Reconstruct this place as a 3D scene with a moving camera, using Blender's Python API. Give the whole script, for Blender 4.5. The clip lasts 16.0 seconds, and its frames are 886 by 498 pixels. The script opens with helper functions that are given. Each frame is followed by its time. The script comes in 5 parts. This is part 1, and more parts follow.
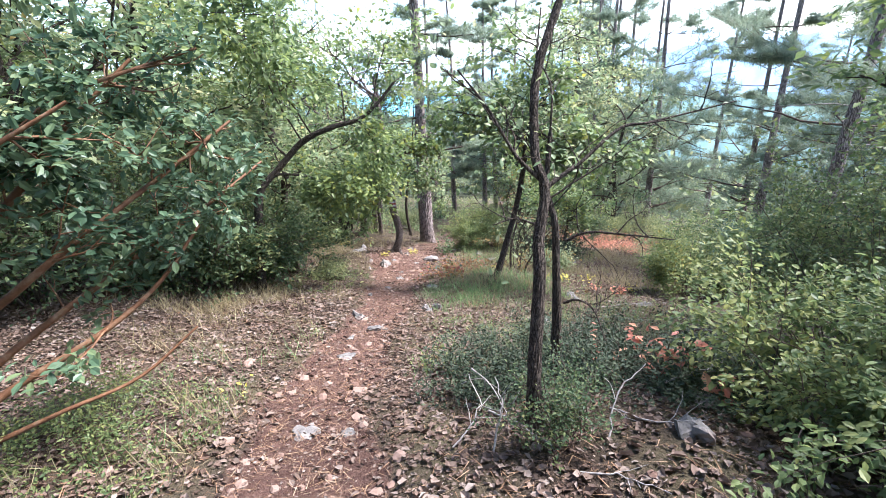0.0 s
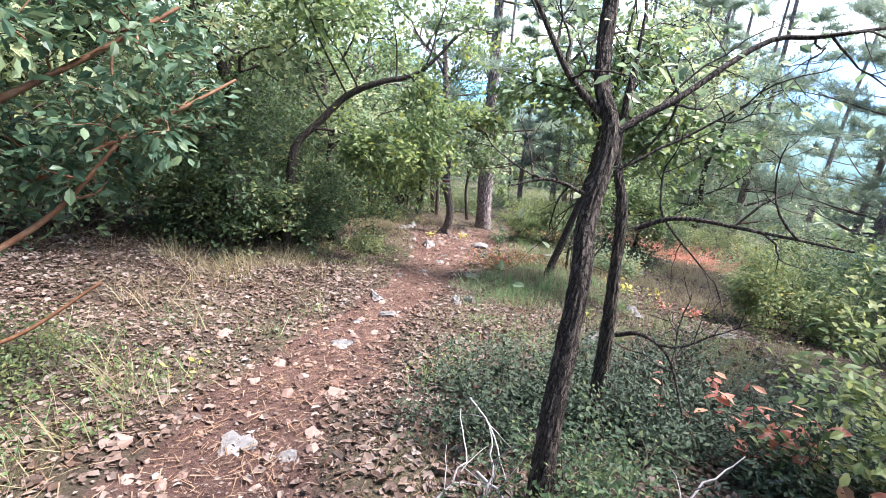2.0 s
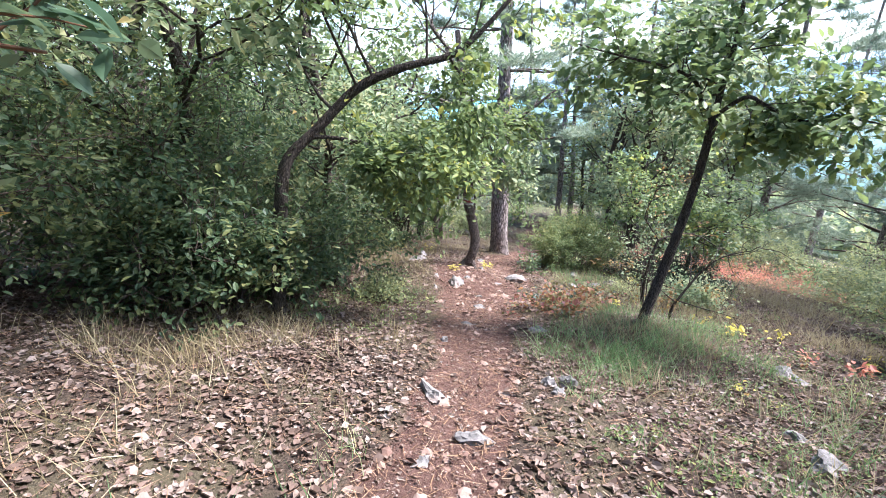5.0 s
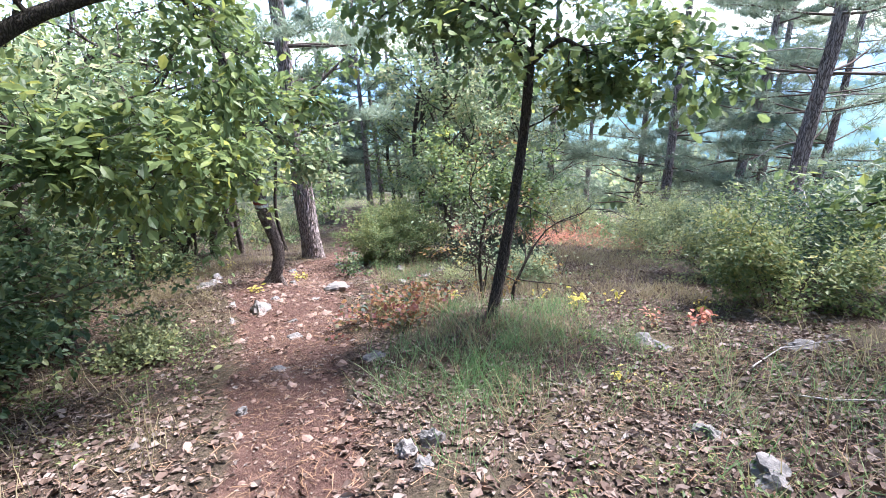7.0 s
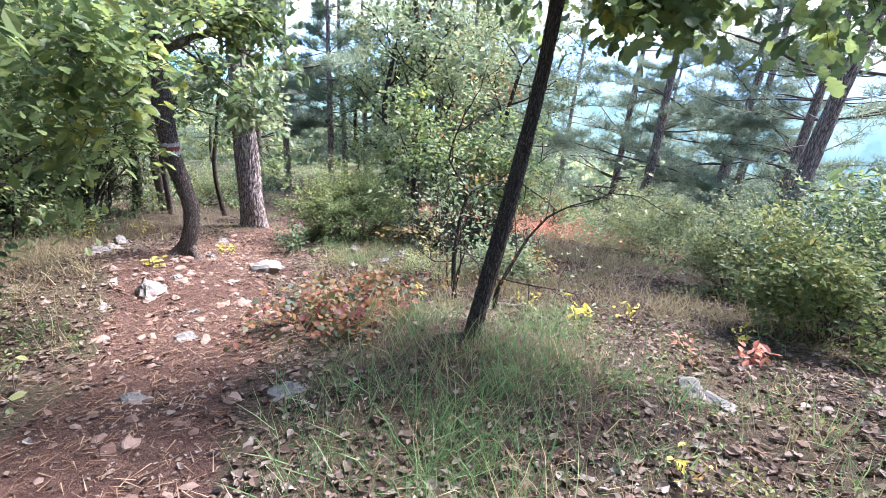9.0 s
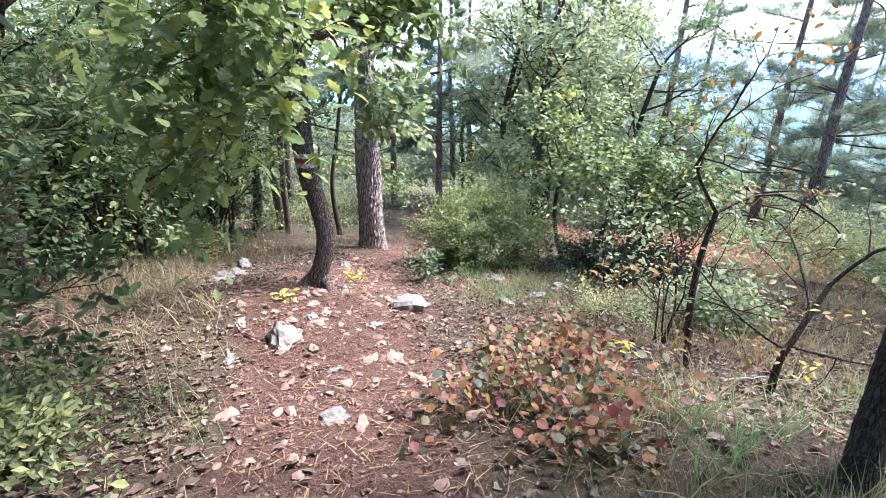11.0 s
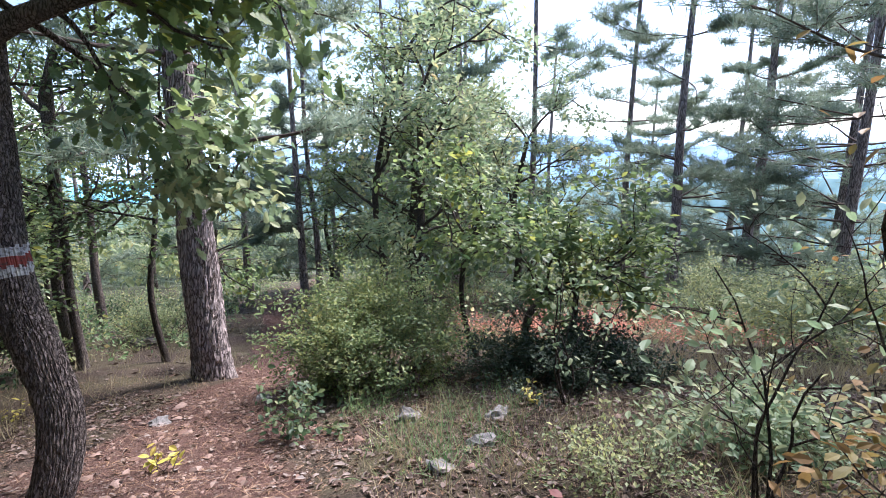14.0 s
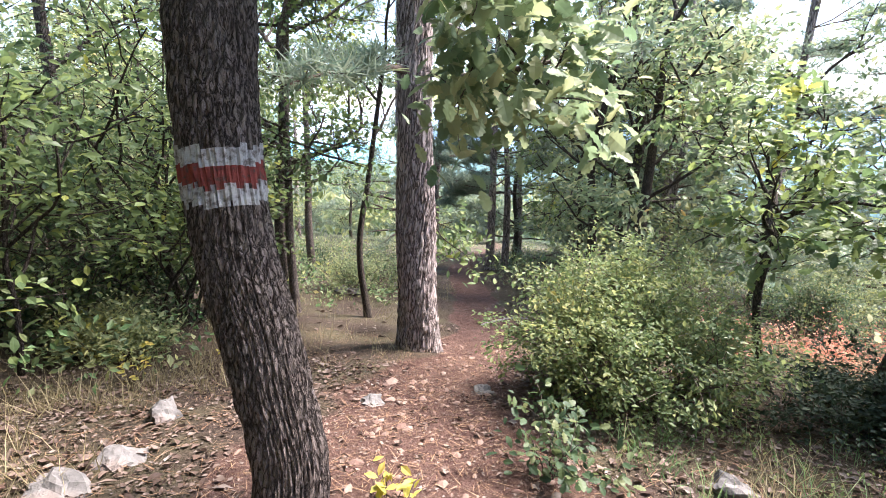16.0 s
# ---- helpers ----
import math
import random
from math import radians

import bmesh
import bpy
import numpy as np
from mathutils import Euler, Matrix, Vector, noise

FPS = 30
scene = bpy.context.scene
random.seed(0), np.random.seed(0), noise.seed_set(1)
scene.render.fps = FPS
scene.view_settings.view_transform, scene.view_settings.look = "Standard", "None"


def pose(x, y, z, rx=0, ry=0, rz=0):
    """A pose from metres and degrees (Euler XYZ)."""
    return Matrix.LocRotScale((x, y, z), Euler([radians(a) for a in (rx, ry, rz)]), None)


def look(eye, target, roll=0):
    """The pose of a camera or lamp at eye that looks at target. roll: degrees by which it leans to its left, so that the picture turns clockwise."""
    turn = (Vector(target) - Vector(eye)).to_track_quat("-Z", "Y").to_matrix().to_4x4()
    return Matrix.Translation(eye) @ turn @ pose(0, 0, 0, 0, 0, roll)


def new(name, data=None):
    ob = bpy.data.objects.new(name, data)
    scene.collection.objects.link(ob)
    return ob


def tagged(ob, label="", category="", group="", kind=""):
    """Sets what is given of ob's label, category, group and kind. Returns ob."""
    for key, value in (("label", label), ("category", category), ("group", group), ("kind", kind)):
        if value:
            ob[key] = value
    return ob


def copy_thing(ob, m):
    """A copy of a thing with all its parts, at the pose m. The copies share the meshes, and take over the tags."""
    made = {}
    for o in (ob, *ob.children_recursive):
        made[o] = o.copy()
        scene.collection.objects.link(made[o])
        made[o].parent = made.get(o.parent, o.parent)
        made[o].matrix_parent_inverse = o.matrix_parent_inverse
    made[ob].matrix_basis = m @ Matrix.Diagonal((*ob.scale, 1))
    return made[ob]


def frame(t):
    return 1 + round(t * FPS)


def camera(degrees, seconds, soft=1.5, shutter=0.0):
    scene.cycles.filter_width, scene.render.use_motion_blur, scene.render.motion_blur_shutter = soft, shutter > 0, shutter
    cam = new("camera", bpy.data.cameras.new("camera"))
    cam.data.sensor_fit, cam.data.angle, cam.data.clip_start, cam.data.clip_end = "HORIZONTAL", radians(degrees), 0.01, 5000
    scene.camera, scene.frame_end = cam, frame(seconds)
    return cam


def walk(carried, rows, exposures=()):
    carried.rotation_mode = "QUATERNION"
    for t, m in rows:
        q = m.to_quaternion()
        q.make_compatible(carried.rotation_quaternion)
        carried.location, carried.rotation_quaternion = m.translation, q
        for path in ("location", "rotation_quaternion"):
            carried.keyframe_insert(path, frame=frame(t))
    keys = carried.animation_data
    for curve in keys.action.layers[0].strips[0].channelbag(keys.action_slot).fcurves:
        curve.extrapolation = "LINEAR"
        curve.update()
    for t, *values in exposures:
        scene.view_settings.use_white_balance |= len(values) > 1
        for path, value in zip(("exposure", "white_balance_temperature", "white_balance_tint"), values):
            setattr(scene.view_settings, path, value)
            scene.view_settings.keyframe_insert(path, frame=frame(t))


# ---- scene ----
cam = camera(86.1, 16.0, 0.6)

PATH = [
    (0, (0.0, 0.0, 1.45), (-0.286, 1.85, 0.746), -3.0),
    (0.5, (0.191, 0.156, 1.312), (-0.051, 1.992, 0.557), -2.5),
    (1, (0.28, 0.407, 1.25), (-0.002, 2.231, 0.481), -1.2),
    (1.5, (0.32, 0.694, 1.12), (-0.071, 2.503, 0.361), 0.6),
    (2, (0.131, 1.007, 1.017), (-0.406, 2.781, 0.266), 1.9),
    (2.5, (-0.147, 1.355, 0.916), (-0.841, 3.08, 0.18), 2.4),
    (3, (-0.457, 1.676, 0.83), (-1.245, 3.375, 0.13), 1.8),
    (3.2, (-0.566, 1.79, 0.82), (-1.346, 3.493, 0.119), 1.5),
    (5.3, (-1.326, 3.035, 0.441), (-1.679, 4.879, -0.246), -0.4),
    (5.5, (-1.322, 3.174, 0.397), (-1.584, 5.028, -0.305), -0.4),
    (6, (-1.364, 3.527, 0.317), (-1.464, 5.406, -0.361), -1.8),
    (6.5, (-1.382, 3.861, 0.159), (-1.277, 5.737, -0.528), -2.4),
    (7, (-1.347, 4.208, 0.119), (-1.081, 6.056, -0.6), -2.6),
    (7.5, (-1.319, 4.551, -0.024), (-0.914, 6.366, -0.758), -1.3),
    (8, (-1.24, 4.923, -0.153), (-0.782, 6.717, -0.909), 0.4),
    (8.5, (-1.163, 5.268, -0.298), (-0.647, 7.032, -1.085), 2.5),
    (9, (-1.151, 5.671, -0.434), (-0.735, 7.461, -1.223), 4.1),
    (9.5, (-1.322, 6.063, -0.551), (-1.111, 7.899, -1.316), 4.0),
    (9.7, (-1.378, 6.225, -0.579), (-1.245, 8.07, -1.34), 4.0),
    (11.8, (-2.02, 7.568, -1.013), (-1.934, 9.448, -1.69), -0.9),
    (12, (-1.985, 7.711, -1.048), (-1.833, 9.596, -1.699), -1.0),
    (12.5, (-1.935, 8.042, -1.073), (-1.535, 9.917, -1.643), -0.3),
    (13, (-1.847, 8.378, -1.1), (-1.259, 10.235, -1.553), 0.0),
    (13.5, (-1.829, 8.742, -1.207), (-1.197, 10.599, -1.594), -0.1),
    (14, (-1.853, 9.187, -1.317), (-1.251, 11.052, -1.713), -0.8),
    (14.5, (-1.931, 9.614, -1.412), (-1.465, 11.512, -1.835), -1.0),
    (15, (-2.068, 10.011, -1.496), (-1.746, 11.932, -1.953), -0.1),
    (15.5, (-2.275, 10.377, -1.551), (-2.15, 12.313, -2.039), 0.4),
    (16, (-2.54, 10.712, -1.649), (-2.62, 12.643, -2.165), 0.5),
]
walk(cam, [(t, look(eye, target, roll)) for t, eye, target, roll in PATH],
     [(0, 2.1, 5800, 15), (3, 2.25, 5800, 16), (7, 2.2, 5650, 17), (9.5, 2.35, 5700, 18), (12, 2.25, 5750, 18), (13.5, 1.7, 5700, 18), (14.5, 1.75, 5800, 19), (16, 2.35, 6200, 18)])

# ---- world, sun, exposure ----
SUN_EL, SUN_AZ = 54.0, 66.0          # degrees above the horizon, degrees clockwise from +y
world = bpy.data.worlds.new("sky")
scene.world = world
world.use_nodes = True
wn = world.node_tree.nodes
sky = wn.new("ShaderNodeTexSky")
sky.sky_type = "NISHITA"
sky.sun_disc = False
sky.sun_elevation = radians(SUN_EL)
sky.sun_rotation = radians(SUN_AZ)
sky.dust_density = 1.0
wn["Background"].inputs["Strength"].default_value = 0.11
world.node_tree.links.new(sky.outputs[0], wn["Background"].inputs["Color"])
sun_data = bpy.data.lights.new("sun", "SUN")
sun_data.energy, sun_data.angle, sun_data.color = 4.8, radians(22), (1.0, 0.93, 0.84)
sun = new("sun", sun_data)
sd = Vector((math.sin(radians(SUN_AZ)) * math.cos(radians(SUN_EL)), math.cos(radians(SUN_AZ)) * math.cos(radians(SUN_EL)), math.sin(radians(SUN_EL))))
sun.matrix_world = look(sd * 60, (0, 0, 0))


# ---- materials ----
def nodes_of(name):
    m = bpy.data.materials.new(name)
    m.use_nodes = True
    nt = m.node_tree
    return m, nt, nt.nodes["Principled BSDF"], nt.nodes["Material Output"]


def ramp(nt, fac, stops):
    r = nt.nodes.new("ShaderNodeValToRGB")
    while len(r.color_ramp.elements) < len(stops):
        r.color_ramp.elements.new(0.5)
    for e, (p, c) in zip(r.color_ramp.elements, stops):
        e.position, e.color = p, (*c, 1)
    if fac is not None:
        nt.links.new(fac, r.inputs[0])
    return r.outputs[0]


def noise_tex(nt, scale, detail=4.0, vec=None, rough=0.55):
    n = nt.nodes.new("ShaderNodeTexNoise")
    n.inputs["Scale"].default_value, n.inputs["Detail"].default_value, n.inputs["Roughness"].default_value = scale, detail, rough
    if vec is not None:
        nt.links.new(vec, n.inputs["Vector"])
    return n.outputs["Fac"]


def coords(nt, scale=(1, 1, 1)):
    tc = nt.nodes.new("ShaderNodeTexCoord")
    mp = nt.nodes.new("ShaderNodeMapping")
    mp.inputs["Scale"].default_value = scale
    nt.links.new(tc.outputs["Object"], mp.inputs[0])
    return mp.outputs[0]


def mathn(nt, op, a, b):
    n = nt.nodes.new("ShaderNodeMath")
    n.operation = op
    for i, v in enumerate((a, b)):
        if hasattr(v, "is_output"):
            nt.links.new(v, n.inputs[i])
        else:
            n.inputs[i].default_value = v
    return n.outputs[0]


def mixc(nt, fac, a, b):
    n = nt.nodes.new("ShaderNodeMix")
    n.data_type = "RGBA"
    for i, v in ((0, fac), (6, a), (7, b)):
        if hasattr(v, "is_output"):
            nt.links.new(v, n.inputs[i])
        else:
            n.inputs[i].default_value = v if i == 0 else (*v, 1)
    return n.outputs[2]


def bump(nt, bsdf, height, strength, dist=0.02):
    b = nt.nodes.new("ShaderNodeBump")
    b.inputs["Strength"].default_value, b.inputs["Distance"].default_value = strength, dist
    nt.links.new(height, b.inputs["Height"])
    nt.links.new(b.outputs[0], bsdf.inputs["Normal"])


def leaf_mat(name, stops, rough=0.5, trans=0.45, patch=0.9, gain=1.45, through_light=True):
    """Leaves that differ one by one and, more slowly, by where they hang."""
    m, nt, bsdf, out = nodes_of(name)
    geo = nt.nodes.new("ShaderNodeNewGeometry")
    n = noise_tex(nt, patch, 2.0, geo.outputs["Position"])
    f = mathn(nt, "ADD", mathn(nt, "MULTIPLY", geo.outputs["Random Per Island"], 0.62), mathn(nt, "MULTIPLY", mathn(nt, "SUBTRACT", n, 0.3), 0.9))
    col = ramp(nt, f, [(p, (q[0] * gain * 1.13, q[1] * gain, q[2] * gain * 1.95) if q[1] > q[0] else tuple(c * gain for c in q)) for p, q in stops])
    nt.links.new(col, bsdf.inputs["Base Color"])
    bsdf.inputs["Roughness"].default_value = rough
    bsdf.inputs["Specular IOR Level"].default_value = 0.3
    tr = nt.nodes.new("ShaderNodeBsdfTranslucent")
    glow = nt.nodes.new("ShaderNodeMix")
    glow.data_type, glow.blend_type = "RGBA", "MULTIPLY"
    glow.inputs[0].default_value = 1.0
    nt.links.new(col, glow.inputs[6])
    glow.inputs[7].default_value = (1.4, 1.4, 1.4, 1) if through_light else (1, 1, 1, 1)
    nt.links.new(glow.outputs[2], tr.inputs["Color"])
    mx = nt.nodes.new("ShaderNodeMixShader")
    mx.inputs[0].default_value = trans
    nt.links.new(bsdf.outputs[0], mx.inputs[1])
    nt.links.new(tr.outputs[0], mx.inputs[2])
    nt.links.new(mx.outputs[0], out.inputs["Surface"])
    return m


def bark_mat(name, dark, light, warm, scale=(9, 9, 1.6), strength=0.9):
    """Bark with plates drawn out along the trunk, grey crusts and warm clefts."""
    m, nt, bsdf, _ = nodes_of(name)
    v = coords(nt, scale)
    vor = nt.nodes.new("ShaderNodeTexVoronoi")
    vor.feature = "DISTANCE_TO_EDGE"
    vor.inputs["Scale"].default_value = 2.2
    vor.inputs["Randomness"].default_value = 1.0
    warp = noise_tex(nt, 3.0, 5.0, v)
    add = nt.nodes.new("ShaderNodeVectorMath")
    add.operation = "ADD"
    nt.links.new(v, add.inputs[0])
    nt.links.new(warp, add.inputs[1])
    nt.links.new(add.outputs[0], vor.inputs["Vector"])
    plate = ramp(nt, vor.outputs["Distance"], [(0.0, (0, 0, 0)), (0.22, (1, 1, 1))])
    fine = noise_tex(nt, 14.0, 6.0, v, 0.7)
    big = noise_tex(nt, 0.5, 3.0, v)
    crust = mixc(nt, ramp(nt, fine, [(0.3, (0, 0, 0)), (0.7, (1, 1, 1))]), warm, light)
    col = mixc(nt, plate, dark, crust)
    col = mixc(nt, ramp(nt, big, [(0.45, (0, 0, 0)), (0.75, (0.45, 0.45, 0.45))]), col, tuple(c * 0.55 for c in light))
    nt.links.new(col, bsdf.inputs["Base Color"])
    bsdf.inputs["Roughness"].default_value = 0.92
    bsdf.inputs["Specular IOR Level"].default_value = 0.2
    hgt = mathn(nt, "ADD", mathn(nt, "MULTIPLY", plate, 1.0), mathn(nt, "MULTIPLY", fine, 0.6))
    bump(nt, bsdf, hgt, strength, 0.012)
    return m


def plain_mat(name, stops, scale=6.0, rough=0.8, strength=0.3, dist=0.02, island=0.0):
    m, nt, bsdf, _ = nodes_of(name)
    v = coords(nt)
    n = noise_tex(nt, scale, 6.0, v, 0.65)
    f = n
    if island:
        geo = nt.nodes.new("ShaderNodeNewGeometry")
        f = mathn(nt, "ADD", mathn(nt, "MULTIPLY", n, 1 - island), mathn(nt, "MULTIPLY", geo.outputs["Random Per Island"], island))
    nt.links.new(ramp(nt, f, stops), bsdf.inputs["Base Color"])
    bsdf.inputs["Roughness"].default_value = rough
    bsdf.inputs["Specular IOR Level"].default_value = 0.25
    if strength:
        bump(nt, bsdf, noise_tex(nt, scale * 5, 6.0, v, 0.7), strength, dist)
    return m


def rock_mat(name):
    m, nt, bsdf, _ = nodes_of(name)
    v = coords(nt)
    a, b, c = noise_tex(nt, 5.0, 6.0, v, 0.65), noise_tex(nt, 26.0, 6.0, v, 0.7), noise_tex(nt, 2.2, 3.0, v)
    info = nt.nodes.new("ShaderNodeObjectInfo")
    base = mixc(nt, ramp(nt, a, [(0.35, (0, 0, 0)), (0.65, (1, 1, 1))]), (0.07, 0.067, 0.065), (0.23, 0.213, 0.198))
    base = mixc(nt, ramp(nt, c, [(0.5, (0, 0, 0)), (0.72, (0.8, 0.8, 0.8))]), base, (0.27, 0.17, 0.13))
    base = mixc(nt, ramp(nt, b, [(0.3, (0.75, 0.75, 0.75)), (0.48, (0, 0, 0))]), base, (0.09, 0.085, 0.08))
    base = mixc(nt, mathn(nt, "MULTIPLY", info.outputs["Random"], 0.35), base, (0.24, 0.215, 0.20))
    nt.links.new(base, bsdf.inputs["Base Color"])
    bsdf.inputs["Roughness"].default_value = 0.9
    bump(nt, bsdf, mathn(nt, "ADD", mathn(nt, "MULTIPLY", a, 1.0), mathn(nt, "MULTIPLY", b, 0.5)), 0.8, 0.03)
    return m


def ground_mat():
    """Reddish trodden earth on the trail, brown leaf mould and dry litter elsewhere, mountain green far off."""
    m, nt, bsdf, _ = nodes_of("forest_floor")
    v = coords(nt)
    at = nt.nodes.new("ShaderNodeAttribute")
    at.attribute_name = "trodden"
    far = nt.nodes.new("ShaderNodeAttribute")
    far.attribute_name = "distance"
    n1, n2, n3, n4 = noise_tex(nt, 1.3, 5.0, v), noise_tex(nt, 9.0, 6.0, v, 0.65), noise_tex(nt, 45.0, 5.0, v, 0.7), noise_tex(nt, 160.0, 3.0, v, 0.7)
    dirt = mixc(nt, ramp(nt, n2, [(0.3, (0, 0, 0)), (0.7, (1, 1, 1))]), (0.070, 0.034, 0.026), (0.175, 0.098, 0.077))
    dirt = mixc(nt, ramp(nt, n4, [(0.52, (0, 0, 0)), (0.72, (0.7, 0.7, 0.7))]), dirt, (0.29, 0.21, 0.175))
    mould = mixc(nt, ramp(nt, n3, [(0.35, (0, 0, 0)), (0.65, (1, 1, 1))]), (0.03, 0.021, 0.016), (0.135, 0.096, 0.074))
    mould = mixc(nt, ramp(nt, n1, [(0.4, (0, 0, 0)), (0.65, (0.7, 0.7, 0.7))]), mould, (0.15, 0.13, 0.075))
    edge = mathn(nt, "ADD", at.outputs["Fac"], mathn(nt, "MULTIPLY", mathn(nt, "SUBTRACT", n2, 0.5), 0.7))
    col = mixc(nt, ramp(nt, edge, [(0.35, (0, 0, 0)), (0.62, (1, 1, 1))]), mould, dirt)
    wood = mixc(nt, noise_tex(nt, 0.12, 6.0, v, 0.7), (0.035, 0.07, 0.045), (0.10, 0.15, 0.10))
    col = mixc(nt, far.outputs["Fac"], col, wood)
    nt.links.new(col, bsdf.inputs["Base Color"])
    bsdf.inputs["Roughness"].default_value = 0.95
    bsdf.inputs["Specular IOR Level"].default_value = 0.15
    bump(nt, bsdf, mathn(nt, "ADD", mathn(nt, "ADD", n3, mathn(nt, "MULTIPLY", n2, 0.8)), mathn(nt, "MULTIPLY", n4, 0.5)), 1.0, 0.055)
    return m


# A distant surface that gives off some of its own colour as light.
def glowing_backdrop_mat(name, a, b, scale, glow):
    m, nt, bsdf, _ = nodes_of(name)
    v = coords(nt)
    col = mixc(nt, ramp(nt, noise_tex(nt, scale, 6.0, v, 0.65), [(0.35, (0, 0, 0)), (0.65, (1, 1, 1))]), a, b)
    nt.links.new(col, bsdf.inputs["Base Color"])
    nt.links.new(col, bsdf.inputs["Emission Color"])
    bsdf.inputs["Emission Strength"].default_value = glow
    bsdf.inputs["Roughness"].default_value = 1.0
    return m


OAK_GREEN = leaf_mat("oak_leaf", [(0.05, (0.045, 0.085, 0.018)), (0.45, (0.105, 0.165, 0.035)), (0.75, (0.17, 0.24, 0.04)), (0.97, (0.33, 0.30, 0.05))], 0.45, 0.45, gain=1.05)
OAK_YOUNG = leaf_mat("young_oak_leaf", [(0.05, (0.06, 0.11, 0.03)), (0.5, (0.14, 0.20, 0.055)), (0.85, (0.24, 0.27, 0.07)), (1.0, (0.42, 0.24, 0.06))], gain=1.35)
SHRUB_DARK = leaf_mat("dark_shrub_leaf", [(0.05, (0.03, 0.065, 0.018)), (0.5, (0.07, 0.125, 0.03)), (0.8, (0.15, 0.20, 0.04)), (1.0, (0.27, 0.28, 0.06))], gain=0.9)
SHRUB_LIGHT = leaf_mat("light_shrub_leaf", [(0.05, (0.05, 0.085, 0.02)), (0.5, (0.125, 0.16, 0.042)), (0.85, (0.21, 0.24, 0.05)), (1.0, (0.34, 0.30, 0.07))], gain=1.65)
SHRUB_MID = leaf_mat("hornbeam_leaf", [(0.05, (0.038, 0.07, 0.015)), (0.5, (0.092, 0.137, 0.027)), (0.85, (0.17, 0.20, 0.037)), (1.0, (0.32, 0.25, 0.07))], gain=1.4)
RUSCUS = leaf_mat("evergreen_leaf", [(0.05, (0.03, 0.055, 0.016)), (0.5, (0.055, 0.095, 0.026)), (0.9, (0.10, 0.14, 0.036)), (1.0, (0.15, 0.17, 0.05))], 0.65, 0.12, gain=0.6)
ARBUTUS_LEAF = leaf_mat("glossy_leaf", [(0.05, (0.045, 0.10, 0.03)), (0.5, (0.09, 0.17, 0.05)), (0.9, (0.17, 0.25, 0.06)), (1.0, (0.32, 0.34, 0.07))], 0.4, 0.35, gain=0.78)
RED_LEAF = leaf_mat("red_leaf", [(0.05, (0.36, 0.12, 0.09)), (0.5, (0.52, 0.21, 0.14)), (0.85, (0.56, 0.32, 0.19)), (1.0, (0.40, 0.34, 0.16))], 0.5, 0.4, gain=0.9)
RUST_LEAF = leaf_mat("rust_leaf", [(0.05, (0.20, 0.08, 0.045)), (0.4, (0.33, 0.15, 0.07)), (0.6, (0.25, 0.21, 0.07)), (0.85, (0.12, 0.17, 0.05))], 0.6, 0.35, gain=0.65)
YELLOW_LEAF = leaf_mat("yellow_leaf", [(0.05, (0.36, 0.34, 0.06)), (0.5, (0.55, 0.48, 0.10)), (0.9, (0.60, 0.42, 0.14)), (1.0, (0.55, 0.30, 0.12))], 0.5, 0.4, gain=0.9)
SMOKE_LEAF = leaf_mat("smoke_bush_leaf", [(0.05, (0.20, 0.075, 0.085)), (0.25, (0.36, 0.13, 0.10)), (0.45, (0.46, 0.24, 0.10)), (0.58, (0.30, 0.25, 0.09)), (0.75, (0.10, 0.15, 0.05)), (0.95, (0.06, 0.11, 0.04))], 0.55, 0.35, 2.5, gain=0.5)
BROWNED = leaf_mat("browned_leaf", [(0.05, (0.20, 0.12, 0.05)), (0.5, (0.34, 0.20, 0.07)), (0.85, (0.36, 0.29, 0.09)), (1.0, (0.22, 0.24, 0.07))], 0.6, 0.35, gain=0.62)
NEEDLE = leaf_mat("pine_needle", [(0.05, (0.045, 0.09, 0.032)), (0.5, (0.112, 0.155, 0.055)), (0.9, (0.16, 0.21, 0.075)), (1.0, (0.23, 0.24, 0.10))], 0.5, 0.35, 0.4, gain=1.55)
LITTER = leaf_mat("fallen_leaf", [(0.0, (0.08, 0.05, 0.037)), (0.25, (0.20, 0.125, 0.09)), (0.55, (0.36, 0.255, 0.20)), (0.8, (0.48, 0.38, 0.32)), (0.96, (0.64, 0.56, 0.50)), (1.0, (0.52, 0.22, 0.12))], 0.7, 0.12, 2.0, gain=0.45, through_light=False)
GRASS_DRY = leaf_mat("dry_grass", [(0.05, (0.30, 0.24, 0.12)), (0.5, (0.44, 0.37, 0.21)), (0.85, (0.52, 0.46, 0.29)), (1.0, (0.30, 0.32, 0.12))], 0.7, 0.3, gain=0.64)
GRASS_GREEN = leaf_mat("green_grass", [(0.05, (0.055, 0.13, 0.025)), (0.5, (0.12, 0.22, 0.045)), (0.85, (0.23, 0.30, 0.08)), (1.0, (0.42, 0.37, 0.18))], 0.6, 0.35, gain=1.15)
NEEDLE_DRY = leaf_mat("fallen_needle", [(0.0, (0.20, 0.11, 0.06)), (0.6, (0.36, 0.22, 0.13)), (1.0, (0.48, 0.36, 0.25))], 0.8, 0.1, 2.0, gain=0.72, through_light=False)
OAK_BARK = bark_mat("oak_bark", (0.022, 0.016, 0.013), (0.31, 0.26, 0.235), (0.12, 0.085, 0.068), (30, 30, 8.0))
DARK_BARK = bark_mat("dark_bark", (0.018, 0.014, 0.011), (0.15, 0.125, 0.105), (0.06, 0.043, 0.033), (26, 26, 6.0))
